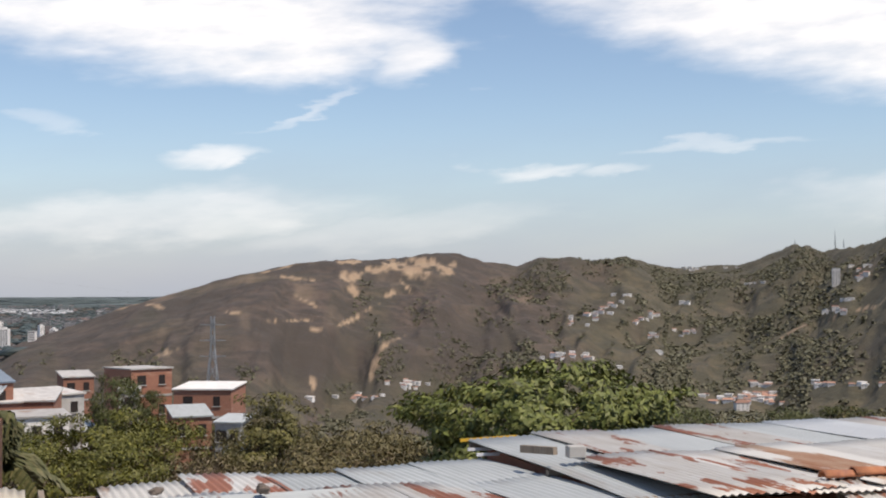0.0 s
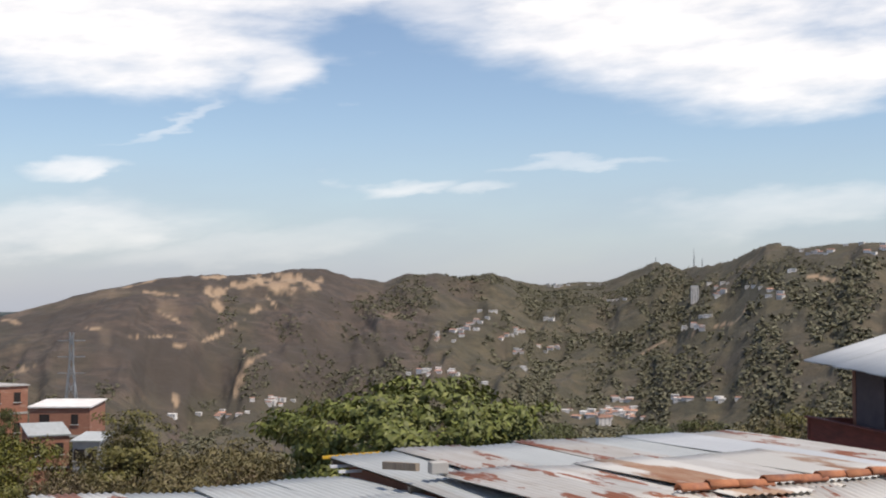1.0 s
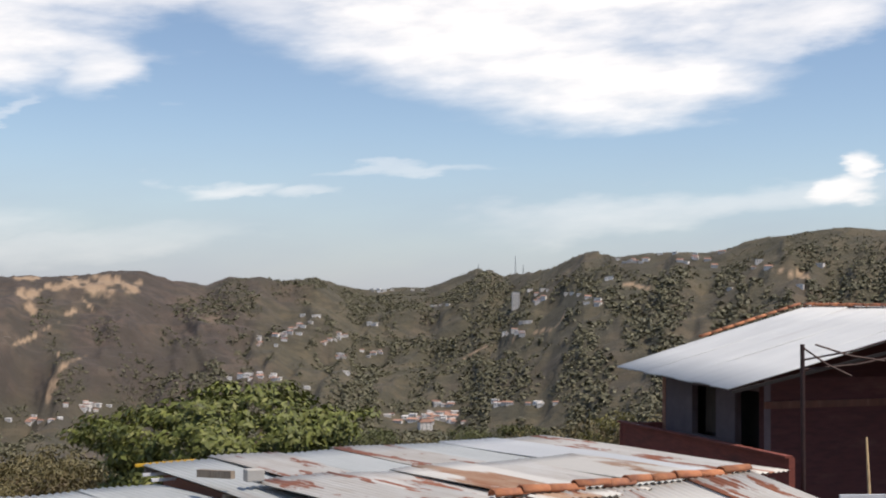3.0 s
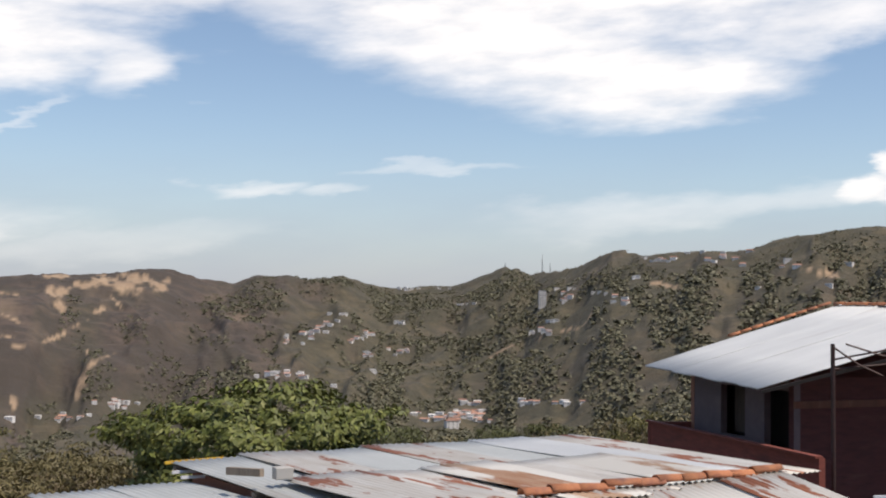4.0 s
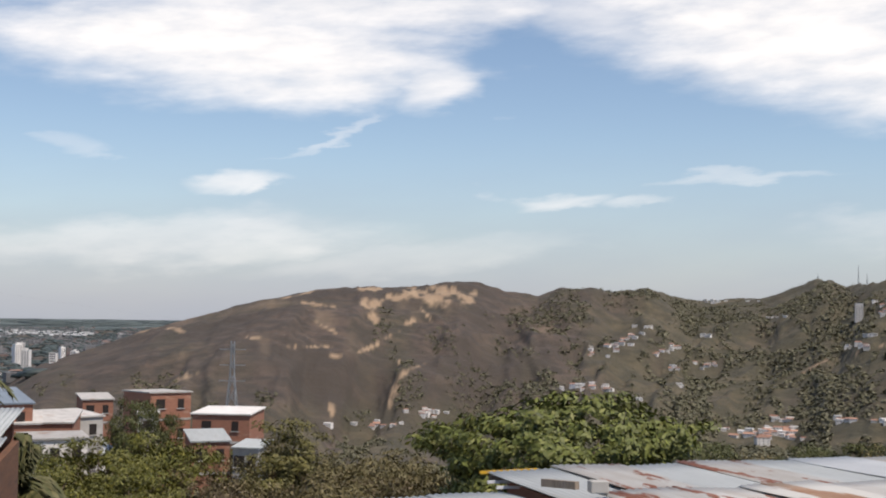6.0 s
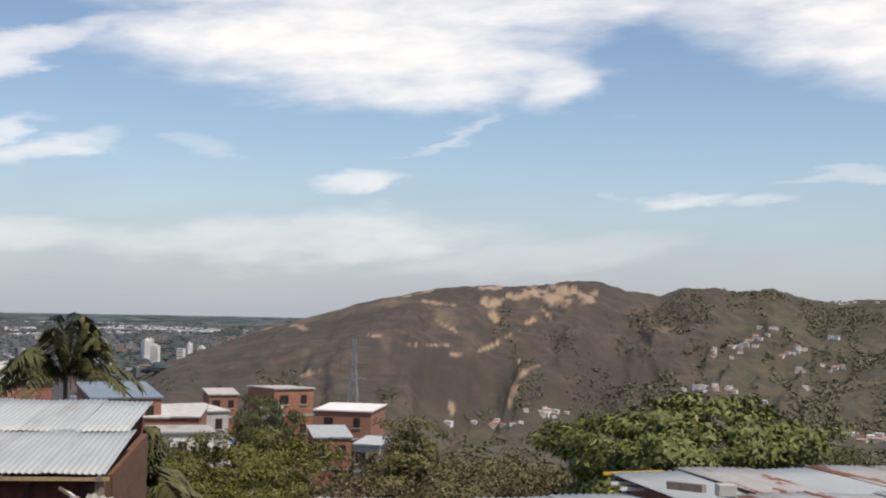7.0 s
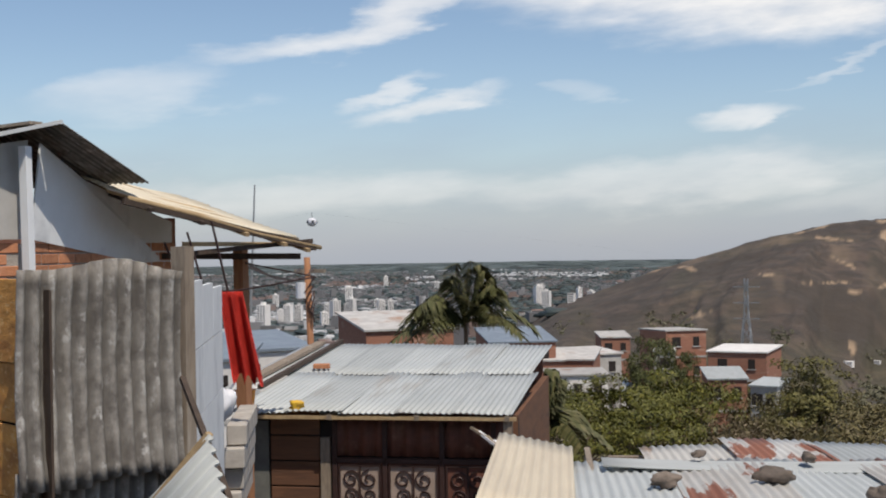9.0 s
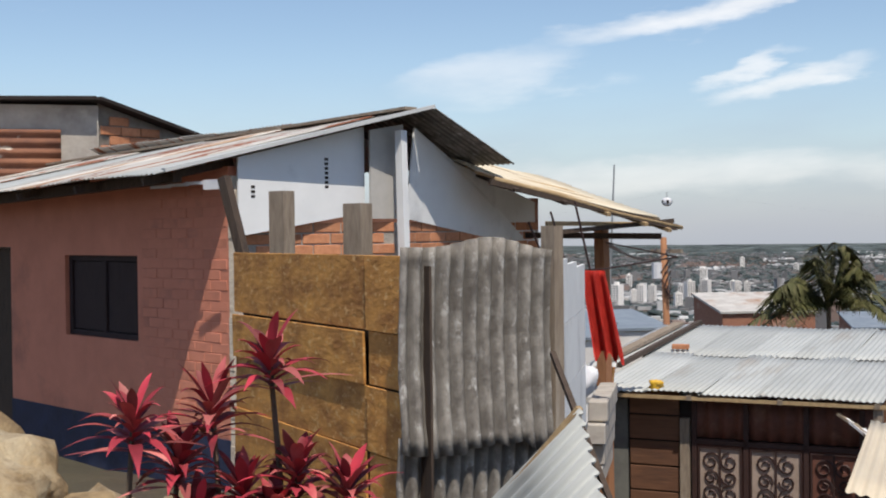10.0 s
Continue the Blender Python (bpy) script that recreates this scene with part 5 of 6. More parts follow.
def pale_roof_house():
    e = Vector((10.70, 21.6, 0.055))
    f = Vector((10.75, 27.2, 0.175))
    t = thing("brick_house", pose(14, 25, -6), "two-storey brick house with a pale metal roof and a balcony", "house")
    eave = (f - e)
    n = eave.length
    al = eave.normalized()
    ridge_e, ridge_f = Vector((16.2, 20.2, 1.55)), Vector((15.4, 27.35, 1.58))
    k = 7
    for i in range(k):
        a = e + eave * (i / k)
        b = ridge_e + (ridge_f - ridge_e) * (i / k)
        v = b - a
        ob = part("roof_sheet", corrugated(n / k * 1.04, v.length, 0.15, 0.02, 4, seed=300 + i), WHITEROOF, t, smooth=True)
        ob.matrix_local = rel(t, frame_of(a + al * (n / k * 1.04) + Vector((0, 0, 0.015 * (i % 2))), al * -1, v))
    bar(t, "verge_board", e + Vector((0.05, -0.05, -0.05)), ridge_e + Vector((0, -0.05, -0.05)), 0.04, DARK, 0.06)
    # rear slope and ridge tiles
    bm = bmesh.new()
    q = [bm.verts.new(p) for p in (ridge_e, ridge_f, ridge_f + Vector((5, 0, -1.3)), ridge_e + Vector((5, 0, -1.3)))]
    bm.faces.new(q)
    bmesh.ops.solidify(bm, geom=bm.faces[:], thickness=0.05)
    ob = part("rear_roof", bm, TILE, t)
    ob.matrix_local = rel(t, Matrix())
    me = tile_piece()
    me.materials.append(TILE)
    d = (ridge_f - ridge_e).normalized()
    qq = d.to_track_quat("Y", "Z").to_matrix().to_4x4()
    for i in range(24):
        p = new("ridge_tile", me)
        p.parent = t
        p.matrix_local = rel(t, Matrix.Translation(ridge_e + d * (0.29 * i) + Vector((0, 0, 0.02))) @ qq @ pose(0, 0, 0, rng.uniform(-2, 2), 0, rng.uniform(-4, 4)))
    for i in range(9):  # tiles along the far verge
        p = new("verge_tile", me)
        p.parent = t
        v = (ridge_f - f)
        p.matrix_local = rel(t, Matrix.Translation(f + v * (0.44 + 0.06 * i) + Vector((0, 0, 0.04))) @ v.to_track_quat("Y", "Z").to_matrix().to_4x4())
    # walls: the grey one on the balcony, the brick one towards the viewer
    w0, w1 = Vector((11.65, 26.75, 0)), Vector((12.1, 22.9, 0))
    L = (w1 - w0).length
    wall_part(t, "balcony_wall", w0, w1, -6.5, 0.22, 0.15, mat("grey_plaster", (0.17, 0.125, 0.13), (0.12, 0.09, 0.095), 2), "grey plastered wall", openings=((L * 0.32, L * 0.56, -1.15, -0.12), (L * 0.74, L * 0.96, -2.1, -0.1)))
    # near-black sheet behind the openings, painted as the unlit room
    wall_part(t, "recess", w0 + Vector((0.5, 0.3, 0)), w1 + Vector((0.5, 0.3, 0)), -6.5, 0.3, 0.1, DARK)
    bar(t, "curtain", w0 + (w1 - w0) * 0.36 + Vector((0.25, 0, -0.62)), w0 + (w1 - w0) * 0.5 + Vector((0.25, 0, -0.62)), 0.04, DARKWOOD, 0.95)
    c = Vector((18.2, 24.0, 0))
    # darkened brick colour stands in for the shade on this wall
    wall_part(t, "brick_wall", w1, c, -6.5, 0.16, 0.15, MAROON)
    slope = bmesh.new()
    a = [slope.verts.new(p) for p in ((w1.x, w1.y, 0.16), (c.x, c.y, 0.16), (16.4, c.y - 0.5, 1.46), (w1.x, w1.y, 0.20))]
    slope.faces.new(a)
    bmesh.ops.solidify(slope, geom=slope.faces[:], thickness=-0.14)
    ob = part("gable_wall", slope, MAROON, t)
    ob.matrix_local = rel(t, Matrix())
    wall_part(t, "rear_wall", c, Vector((18.2, 27, 0)), -6.5, 1.2, 0.15, FARBRICK)
    wall_part(t, "rear_wall", Vector((18.2, 27, 0)), w0, -6.5, 0.3, 0.15, FARBRICK)
    bar(t, "band", w1 + Vector((0, -0.02, -0.35)), c + Vector((0, -0.02, -0.35)), 0.05, REDBROWN, 0.14)
    # balcony slab and parapet
    p0, p1 = Vector((10.70, 26.9, 0)), Vector((11.15, 20.2, 0))
    slab = bmesh.new()
    a = [slab.verts.new((p.x, p.y, -2.15)) for p in (p0, p1, w1, w0)]
    slab.faces.new(a)
    bmesh.ops.solidify(slab, geom=slab.faces[:], thickness=0.18)
    ob = part("balcony_slab", slab, CONCRETE, t)
    ob.matrix_local = rel(t, Matrix())
    wall_part(t, "parapet", p0, p1, -2.4, -1.03, 0.12, PARAPET, "low red brick balcony parapet")
    wall_part(t, "parapet", w0 + Vector((0.0, 0.1, 0)), p0, -2.4, -1.03, 0.12, PARAPET)
    bar(t, "coping", p0 + Vector((0, 0, -1.01)), p1 + Vector((0, 0, -1.01)), 0.15, PARAPET, 0.04)
    # standpipe with cables at the corner
    bm = bmesh.new()
    inv = t.matrix_world.inverted()
    add_tube(bm, [inv @ Vector((11.85, 20.9, -6.2)), inv @ Vector((11.8, 20.9, 0.9))], 0.045, 0.04, 8)
    part("service_pole", bm, IRON, t, "dark metal service pole")
    for q0, q1 in (((11.8, 20.9, 0.45), (13.8, 20.6, 0.75)), ((11.8, 20.9, 0.85), (12.6, 20.6, 0.35)), ((11.8, 20.9, 0.62), (13.4, 20.4, 1.05)), ((12.0, 20.8, 0.9), (13.2, 20.5, 0.62))):
        bm = bmesh.new()
        add_tube(bm, [inv @ Vector(q0), inv @ ((Vector(q0) + Vector(q1)) / 2 + Vector((0, 0, -0.05))), inv @ Vector(q1)], 0.018, 0.018, 5)
        part("cable", bm, IRON, t)


pale_roof_house()

bm = bmesh.new()
add_tube(bm, [(4.40, 6.95, -1.2), (4.42, 6.96, 0.3), (4.40, 6.97, 0.82)], 0.02, 0.006, 6)
stake = thing("crossed_stake", pose(4.4, 6.95, -2.2), "pale stake with a white crossbar", "stake")
s = part("stake", bm, PALEWOOD, stake, smooth=True)
s.matrix_local = rel(stake, Matrix())
bar(stake, "upright_foot", (4.40, 6.95, -2.6), (4.40, 6.95, -1.1), 0.04, PALEWOOD)
bar(stake, "crossbar", (4.22, 6.97, 0.47), (4.72, 6.90, 0.47), 0.02, PLASTIC, 0.022, "white crossbar")


# ---- trees and shrubs ----
def spot(az, r, dz=0.0):
    return Vector((-math.sin(radians(az)) * r, math.cos(radians(az)) * r, float(ground_z(az, r)) + dz))


def leaf_mesh(name, centres, normals, size, seed, long=2.2):
    """Many small pointed leaves as one mesh."""
    g = np.random.default_rng(seed)
    n = len(centres)
    d = g.normal(size=(n, 3))
    nn = normals + 0.32 * g.normal(size=(n, 3))
    nn /= np.linalg.norm(nn, axis=1, keepdims=True) + 1e-9
    a = np.cross(nn, d)
    a /= np.linalg.norm(a, axis=1, keepdims=True) + 1e-9
    b = np.cross(nn, a)
    s = size * g.uniform(0.6, 1.3, (n, 1))
    tip = centres + a * s * long / 2 - np.array([0, 0, 0.15]) * s
    co = np.stack([centres - a * s * long / 2, centres + b * s * 0.45, tip, centres - b * s * 0.45], 1).reshape(-1, 3)
    me = bpy.data.meshes.new(name)
    me.vertices.add(4 * n)
    me.vertices.foreach_set("co", co.ravel())
    me.loops.add(4 * n)
    me.loops.foreach_set("vertex_index", np.arange(4 * n))
    me.polygons.add(n)
    me.polygons.foreach_set("loop_start", np.arange(n) * 4)
    me.update()
    return me


def tree(seed, radius, height, trunk, leaf, clumps, per, size, clump_r, label, name="tree", layers=0, hollow=0.55):
    """A tapered trunk, limbs to the clumps, and a crown of many leaves; the foot is at the origin."""
    r = random.Random(seed)
    g = np.random.default_rng(seed)
    t = thing(name, Matrix(), label, "tree" if name == "tree" else "shrub", "trees and shrubs on the slope")
    cs = []
    while len(cs) < clumps:
        p = Vector((r.uniform(-1, 1), r.uniform(-1, 1), r.uniform(-0.75, 1)))
        if not hollow < p.length < 1:
            continue
        k = 1 + 0.35 * noise.noise(p * 1.9 + Vector((seed * 3.1, 0, 0)))
        z = p.z * k
        if layers:
            z = round(z * layers) / layers + r.uniform(-0.08, 0.08)
        cs.append(Vector((p.x * radius * k, p.y * radius * k, trunk + height * (0.43 + 0.5 * z))))
    bm = bmesh.new()
    top = trunk + height * 0.35
    add_tube(bm, [(0, 0, -0.4), (0.05 * radius, 0, trunk * 0.5), (0, 0.04 * radius, trunk), (0.05, 0, top)], 0.055 * radius + 0.03, 0.02 * radius, 7)
    for c in cs[:: max(1, len(cs) // 26)]:
        s = Vector((0, 0, trunk * r.uniform(0.6, 1.1)))
        add_tube(bm, [s, (s + c) / 2 + Vector((0, 0, 0.06 * height)), c], 0.018 * radius + 0.008, 0.006, 5)
    part("trunk", bm, BARK, t)
    mid = np.array([0, 0, trunk + 0.3 * height])
    pts, nor = [], []
    for c in cs:
        q = g.normal(size=(per, 3))
        q /= np.linalg.norm(q, axis=1, keepdims=True)
        q *= g.uniform(0.35, 1.0, (per, 1))
        q[:, 2] *= 0.45
        out = np.array(c) - mid
        out /= np.linalg.norm(out) + 1e-6
        pts.append(np.array(c) + q * clump_r)
        nor.append(0.9 * q + 0.5 * out + np.array([0, 0, 0.35]))
    part("crown", leaf_mesh("crown", np.concatenate(pts), np.concatenate(nor), size, seed), leaf, t)
    return t


def put(t, az, r, top, yaw=0.0, scale=1.0, full=1.0):
    """Stand a tree at a turn and a distance, sunk or raised so that its crown ends at the height top."""
    p = spot(az, r)
    t.matrix_world = Matrix.Translation(p) @ pose(0, 0, 0, 0, 0, yaw) @ Matrix.Diagonal((scale, scale, (top - p.z) / full, 1))


big = tree(1, 3.05, 2.7, 3.0, LEAF_MANGO, 210, 105, 0.085, 0.44, "broad dense mango tree with glossy bright green leaves", layers=5, hollow=0.6)
put(big, -4.4, 27.4, 0.02, 20, 1.0, 5.9)
KINDS = {
    "flat": tree(2, 2.0, 1.5, 2.6, LEAF_YELLOW, 90, 80, 0.055, 0.42, "spreading tree with flat layers of yellow-green leaves", layers=3),
    "round": tree(3, 1.7, 2.4, 1.6, LEAF_DARK, 100, 70, 0.06, 0.42, "round dark green tree on the slope"),
    "tall": tree(4, 1.15, 3.4, 1.2, LEAF_TALL, 130, 80, 0.055, 0.36, "tall soft light green tree on the slope", hollow=0.3),
    "dry": tree(5, 1.5, 1.9, 0.7, LEAF_DRY, 90, 22, 0.045, 0.32, "half-bare dry brown shrub", "shrub", hollow=0.2),
    "green": tree(6, 1.6, 1.9, 0.8, LEAF_LIGHT, 100, 60, 0.05, 0.36, "dusty green shrub on the slope", "shrub", hollow=0.3),
}
FULL = {"flat": 4.1, "round": 4.0, "tall": 4.6, "dry": 2.6, "green": 2.7}
PLACES = [  # kind, turn, distance, height of the top, width
    ("flat", 15.6, 37, -2.15, 1.0), ("flat", 13.4, 39, -2.2, 1.0), ("flat", 17.6, 33, -2.4, 0.8), ("flat", 14.4, 34, -2.7, 0.9), ("round", 14.3, 82, -3.7, 1.1), ("round", 12.9, 86, -5.0, 0.7),
    ("tall", 7.9, 46, -2.0, 1.25), ("tall", 6.9, 47, -2.6, 1.1), ("dry", 11.2, 35, -2.4, 1.0), ("dry", 10.0, 34, -2.6, 0.9), ("dry", 9.2, 33, -2.9, 0.8), ("green", 8.6, 36, -2.9, 0.8),
    ("dry", 6.3, 36, -2.6, 1.0), ("green", 5.5, 33, -2.3, 1.1), ("green", 4.2, 36, -2.3, 1.1), ("dry", 3.2, 31, -2.1, 1.0), ("green", 2.2, 34, -2.2, 1.0), ("dry", 1.5, 29, -2.2, 0.8),
    ("green", 0.8, 27, -1.75, 0.7), ("dry", 0.2, 25.5, -1.9, 0.6), ("green", 5.0, 44, -3.0, 1.2), ("green", 3.0, 47, -3.2, 1.2), ("dry", 7.0, 29, -2.9, 0.8), ("green", 9.8, 46, -3.4, 1.0),
    ("green", 12.4, 30, -3.0, 0.8), ("dry", 4.6, 27, -2.6, 0.8), ("round", -10.2, 60, -3.8, 1.2), ("green", -18.2, 52, -3.0, 1.3), ("round", -17.2, 70, -4.6, 1.2), ("green", -20.3, 48, -2.3, 1.2),
    ("tall", -21.4, 46, -1.9, 1.1), ("dry", -22.2, 40, -1.6, 0.9), ("green", -23.2, 44, -1.7, 1.2), ("round", -14.8, 75, -5.3, 1.2), ("green", -12.6, 66, -4.9, 1.2), ("green", 19.6, 31, -2.8, 0.7), ("round", 18.9, 60, -4.2, 1.0), ("green", 26.0, 52, -2.1, 0.9),
    ("green", 24.6, 58, -3.0, 1.0), ("green", 28.6, 62, -3.3, 1.0), ("green", 17.4, 90, -8.0, 1.6), ("round", 10.0, 105, -9.3, 1.2), ("green", 8.2, 100, -8.2, 1.5),
]
used = set()
for i, (k, az, r, top, w) in enumerate(PLACES):
    t = KINDS[k] if k not in used else copy_thing(KINDS[k], Matrix())
    used.add(k)
    put(t, az, r, top, 47 * i, w, FULL[k])


def grass(x, y, z, seed, label):
    r = random.Random(seed)
    bm = bmesh.new()
    for i in range(130):
        a = r.uniform(0, 6.28)
        b = Vector((x + r.gauss(0, 0.25), y + r.gauss(0, 0.18), z))
        out = Vector((math.cos(a), math.sin(a), 0)) * 0.5
        leaf_blade(bm, b, out, Vector((0, 0, 1.2)), r.uniform(0.2, 0.45), 0.012, r.uniform(0.3, 0.9), 4)
    tagged(part("dry_grass", bm, LEAF_DRY), label, "grass", kind="stuff")


grass(-3.25, 5.75, -0.25, 1, "tufts of dry grass beside the leaning sheet")
grass(-5.2, 8.7, -0.75, 2, "dry grass at the foot of the partition")


# ---- palm ----
def palm(az, r, top, spread, seed):
    p = spot(az, r)
    t = thing("palm_tree", Matrix.Translation(p), "coconut palm with drooping feathered fronds", "palm", "palms beyond the shack")
    h = top - p.z - 0.55 * spread
    bm = bmesh.new()
    add_tube(bm, [(0, 0, -0.5), (0.1, 0, h * 0.5), (0, 0, h)], 0.16, 0.11, 8)
    part("trunk", bm, BARK, t)
    g = random.Random(seed)
    for f in range(44):
        bm = bmesh.new()
        a = f * 2.399 + g.uniform(-0.2, 0.2)
        rise = g.uniform(0.3, 3.2)
        out, up = Vector((math.cos(a), math.sin(a), 0)), Vector((0, 0, 1))
        L = spread * g.uniform(0.8, 1.1) / (0.62 + 0.30 * rise)
        spine = [Vector((0, 0, h)) + out * (L * s * (1 - 0.25 * rise * s)) + up * (L * (rise * s - (0.55 + 0.38 * rise) * s * s)) for s in (0, 0.2, 0.4, 0.6, 0.8, 1.0)]
        add_tube(bm, spine, 0.03, 0.008, 4)
        side = out.cross(up)
        for k in range(26):
            s = 0.12 + 0.86 * k / 25
            i = min(int(s * 5), 4)
            c = spine[i].lerp(spine[i + 1], s * 5 - i)
            ln = 0.34 * spread * (1 - 0.6 * abs(s - 0.45))
            for sd in (-1, 1):
                tip = c + side * sd * ln * 0.75 + out * ln * 0.35 + up * (-0.5 * ln * g.uniform(0.5, 1.4))
                w = out * 0.05
                m_ = (c + tip) / 2 + up * 0.03
                v = [bm.verts.new(q) for q in (c - w, m_ - w, tip, m_ + w, c + w)]
                bm.faces.new(v)
        part("frond", bm, LEAF_PALM, t)
    return t


palm(22.45, 66, -0.35, 3.6, 1)
palm(19.3, 22.6, -0.95, 1.1, 2)


# ---- houses further down the slope ----
def slope_house(az, r, width, depth, top, turn, wall, roof, label, pitch=0.12, windows=3, storeys=1, eave=0.14):
    """A house with its front towards the viewer; top: height of its front wall."""
    p = spot(az, r)
    face = Matrix.Translation((p.x, p.y, 0)) @ pose(0, 0, 0, 0, 0, az + turn)
    t = thing("hill_house", face, label, "house", "houses on the slope")
    low = p.z - 2.5
    bm = bmesh.new()
    v = []
    for (x, y, z) in ((-width / 2, 0, top), (width / 2, 0, top), (width / 2, depth, top + depth * pitch), (-width / 2, depth, top + depth * pitch)):
        v.append((bm.verts.new((x, y, z)), bm.verts.new((x, y, low))))
    for i in range(4):
        a, b = v[i], v[(i + 1) % 4]
        bm.faces.new((a[1], b[1], b[0], a[0]))
    bm.faces.new([q[0] for q in v])
    part("body", bm, wall, t)
    bm = bmesh.new()
    add_box(bm, (-width / 2 - eave, -eave, 0), (width / 2 + eave, depth + eave, 0.12), Matrix.Translation((0, 0, top)) @ pose(0, 0, 0, math.degrees(math.atan(pitch)), 0, 0))
    part("roof", bm, roof, t)
    for s in range(storeys):
        z = top - 0.55 - 2.7 * s
        part("floor_band", box((-width / 2 - 0.03, -0.04, z - 1.95), (width / 2 + 0.03, 0, z - 1.75)), CONCRETE, t)
        for k in range(windows):
            x = -width / 2 + width * (k + 0.5) / windows
            hw = 0.30 if (k + s) % 3 else 0.42
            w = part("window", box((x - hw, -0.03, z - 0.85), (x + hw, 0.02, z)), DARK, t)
            part("sill", box((x - hw - 0.08, -0.1, z - 0.94), (x + hw + 0.08, 0.0, z - 0.86)), CONCRETE, w)
    return t


B, C_, W, R_, RF = FARBRICK, CONCRETE, FARWHITE, OLDROOF, ROOFBLUE
slope_house(10.6, 115, 5.1, 6, -8.0, -14, B, W, "raw brick house with a pale flat roof edge", 0.03, 2, 2)
slope_house(12.75, 121, 3.9, 7, -6.5, 22, B, R_, "tall raw brick house with a grey roof", -0.03, 2, 2)
slope_house(13.7, 118, 1.8, 4, -8.2, 0, C_, R_, "grey cement annexe of the brick house", 0.05, 1, 1)
slope_house(16.4, 106, 3.4, 5, -7.4, 25, C_, R_, "grey cement house with a brick side", 0.04, 2, 2)
slope_house(17.9, 101, 3.8, 5, -7.4, -8, B, R_, "brick house under pale sheet roofing", 0.1, 3, 2)
slope_house(17.5, 91, 4.2, 4, -7.6, 6, W, R_, "white house with dark openings and a flat roof", 0.02, 3, 1)
slope_house(19.0, 96, 3.0, 4, -7.0, 0, B, R_, "low brick house with a pale roof", 0.12, 2, 2)
slope_house(11.0, 101, 2.9, 3.5, -8.9, 10, B, ZINC, "shack with overlapping grey sheet roofs", 0.16, 2, 1)
slope_house(9.5, 98, 2.0, 3, -9.1, -20, C_, ZINC, "small cement shack below the brick house", 0.1, 2, 1)
slope_house(15.8, 143, 3.2, 4, -8.7, 10, B, R_, "far brick house on the shoulder of the slope", 0.1, 2, 1)
slope_house(24.9, 73, 5.2, 6, -3.05, 18, B, R_, "brick house with a white sheet roof beside the palm", 0.12, 0, 1, 0.15)
slope_house(19.9, 96, 5.0, 6, -5.6, 12, B, RF, "brick house under a blue-grey roof", 0.12, 3, 1)
slope_house(31.0, 58, 4.0, 5, -2.9, 20, W, RF, "white-walled house under a low blue roof", 0.10, 2, 1)
slope_house(33.4, 52, 2.2, 4, -2.8, -10, W, RF, "small white house under a blue roof", 0.08, 1, 1)
slope_house(20.8, 62, 2.6, 4, -4.6, 0, W, R_, "small white house with dark openings", 0.05, 2, 2)
for i in range(16):
    az, r = rng.uniform(15, 33), rng.uniform(120, 260)
    slope_house(az, r, rng.uniform(4, 7), rng.uniform(4, 7), float(ground_z(az, r)) + rng.uniform(2.4, 4.5), rng.uniform(-30, 30), (B, C_, W)[i % 3], (R_, FARROOF, ZINC)[i % 3], "house among trees lower on the slope", 0.1, 2, 1)


# ---- pylon, utility pole, cable car, masts ----
def lattice_tower(name, p, h, w, label, bars=7, thick=0.12, arms=3):
    t = thing(name, Matrix.Translation(p), label, "pylon")
    bm = bmesh.new()
    c = [(-1, -1), (1, -1), (1, 1), (-1, 1)]

    def at(k, i):
        s = w / 2 * (1 - 0.86 * min(k / bars * 1.25, 1))
        return Vector((c[i % 4][0] * s, c[i % 4][1] * s, h * k / bars))

    for i in range(4):
        for k in range(bars):
            add_beam(bm, at(k, i), at(k + 1, i), thick)
            add_beam(bm, at(k, i), at(k + 1, i + 1), thick * 0.6)
            add_beam(bm, at(k, i + 1), at(k + 1, i), thick * 0.6)
    part("lattice", bm, STEEL, t)
    for j in range(arms):
        z = h * (0.72 + 0.11 * j)
        part("crossarm", box((-w * 0.55, -thick / 2, z), (w * 0.55, thick / 2, z + thick)), STEEL, t)


q = spot(10.15, 255)
lattice_tower("pylon", Vector((q.x, q.y, q.z)), -5.4 - q.z, 4.6, "steel lattice power pylon on the slope", 9, 0.15)
for az, hgt in ((-16.95, 19), (-17.3, 9), (-15.3, 6)):
    rr = float(np.interp(az, [a for a, _ in RIDGE_R], [b for _, b in RIDGE_R]))
    p = spot(az, rr)
    lattice_tower("radio_mast", p, hgt, 1.2, "thin lattice radio mast on the ridge", 6, 0.13, 0)


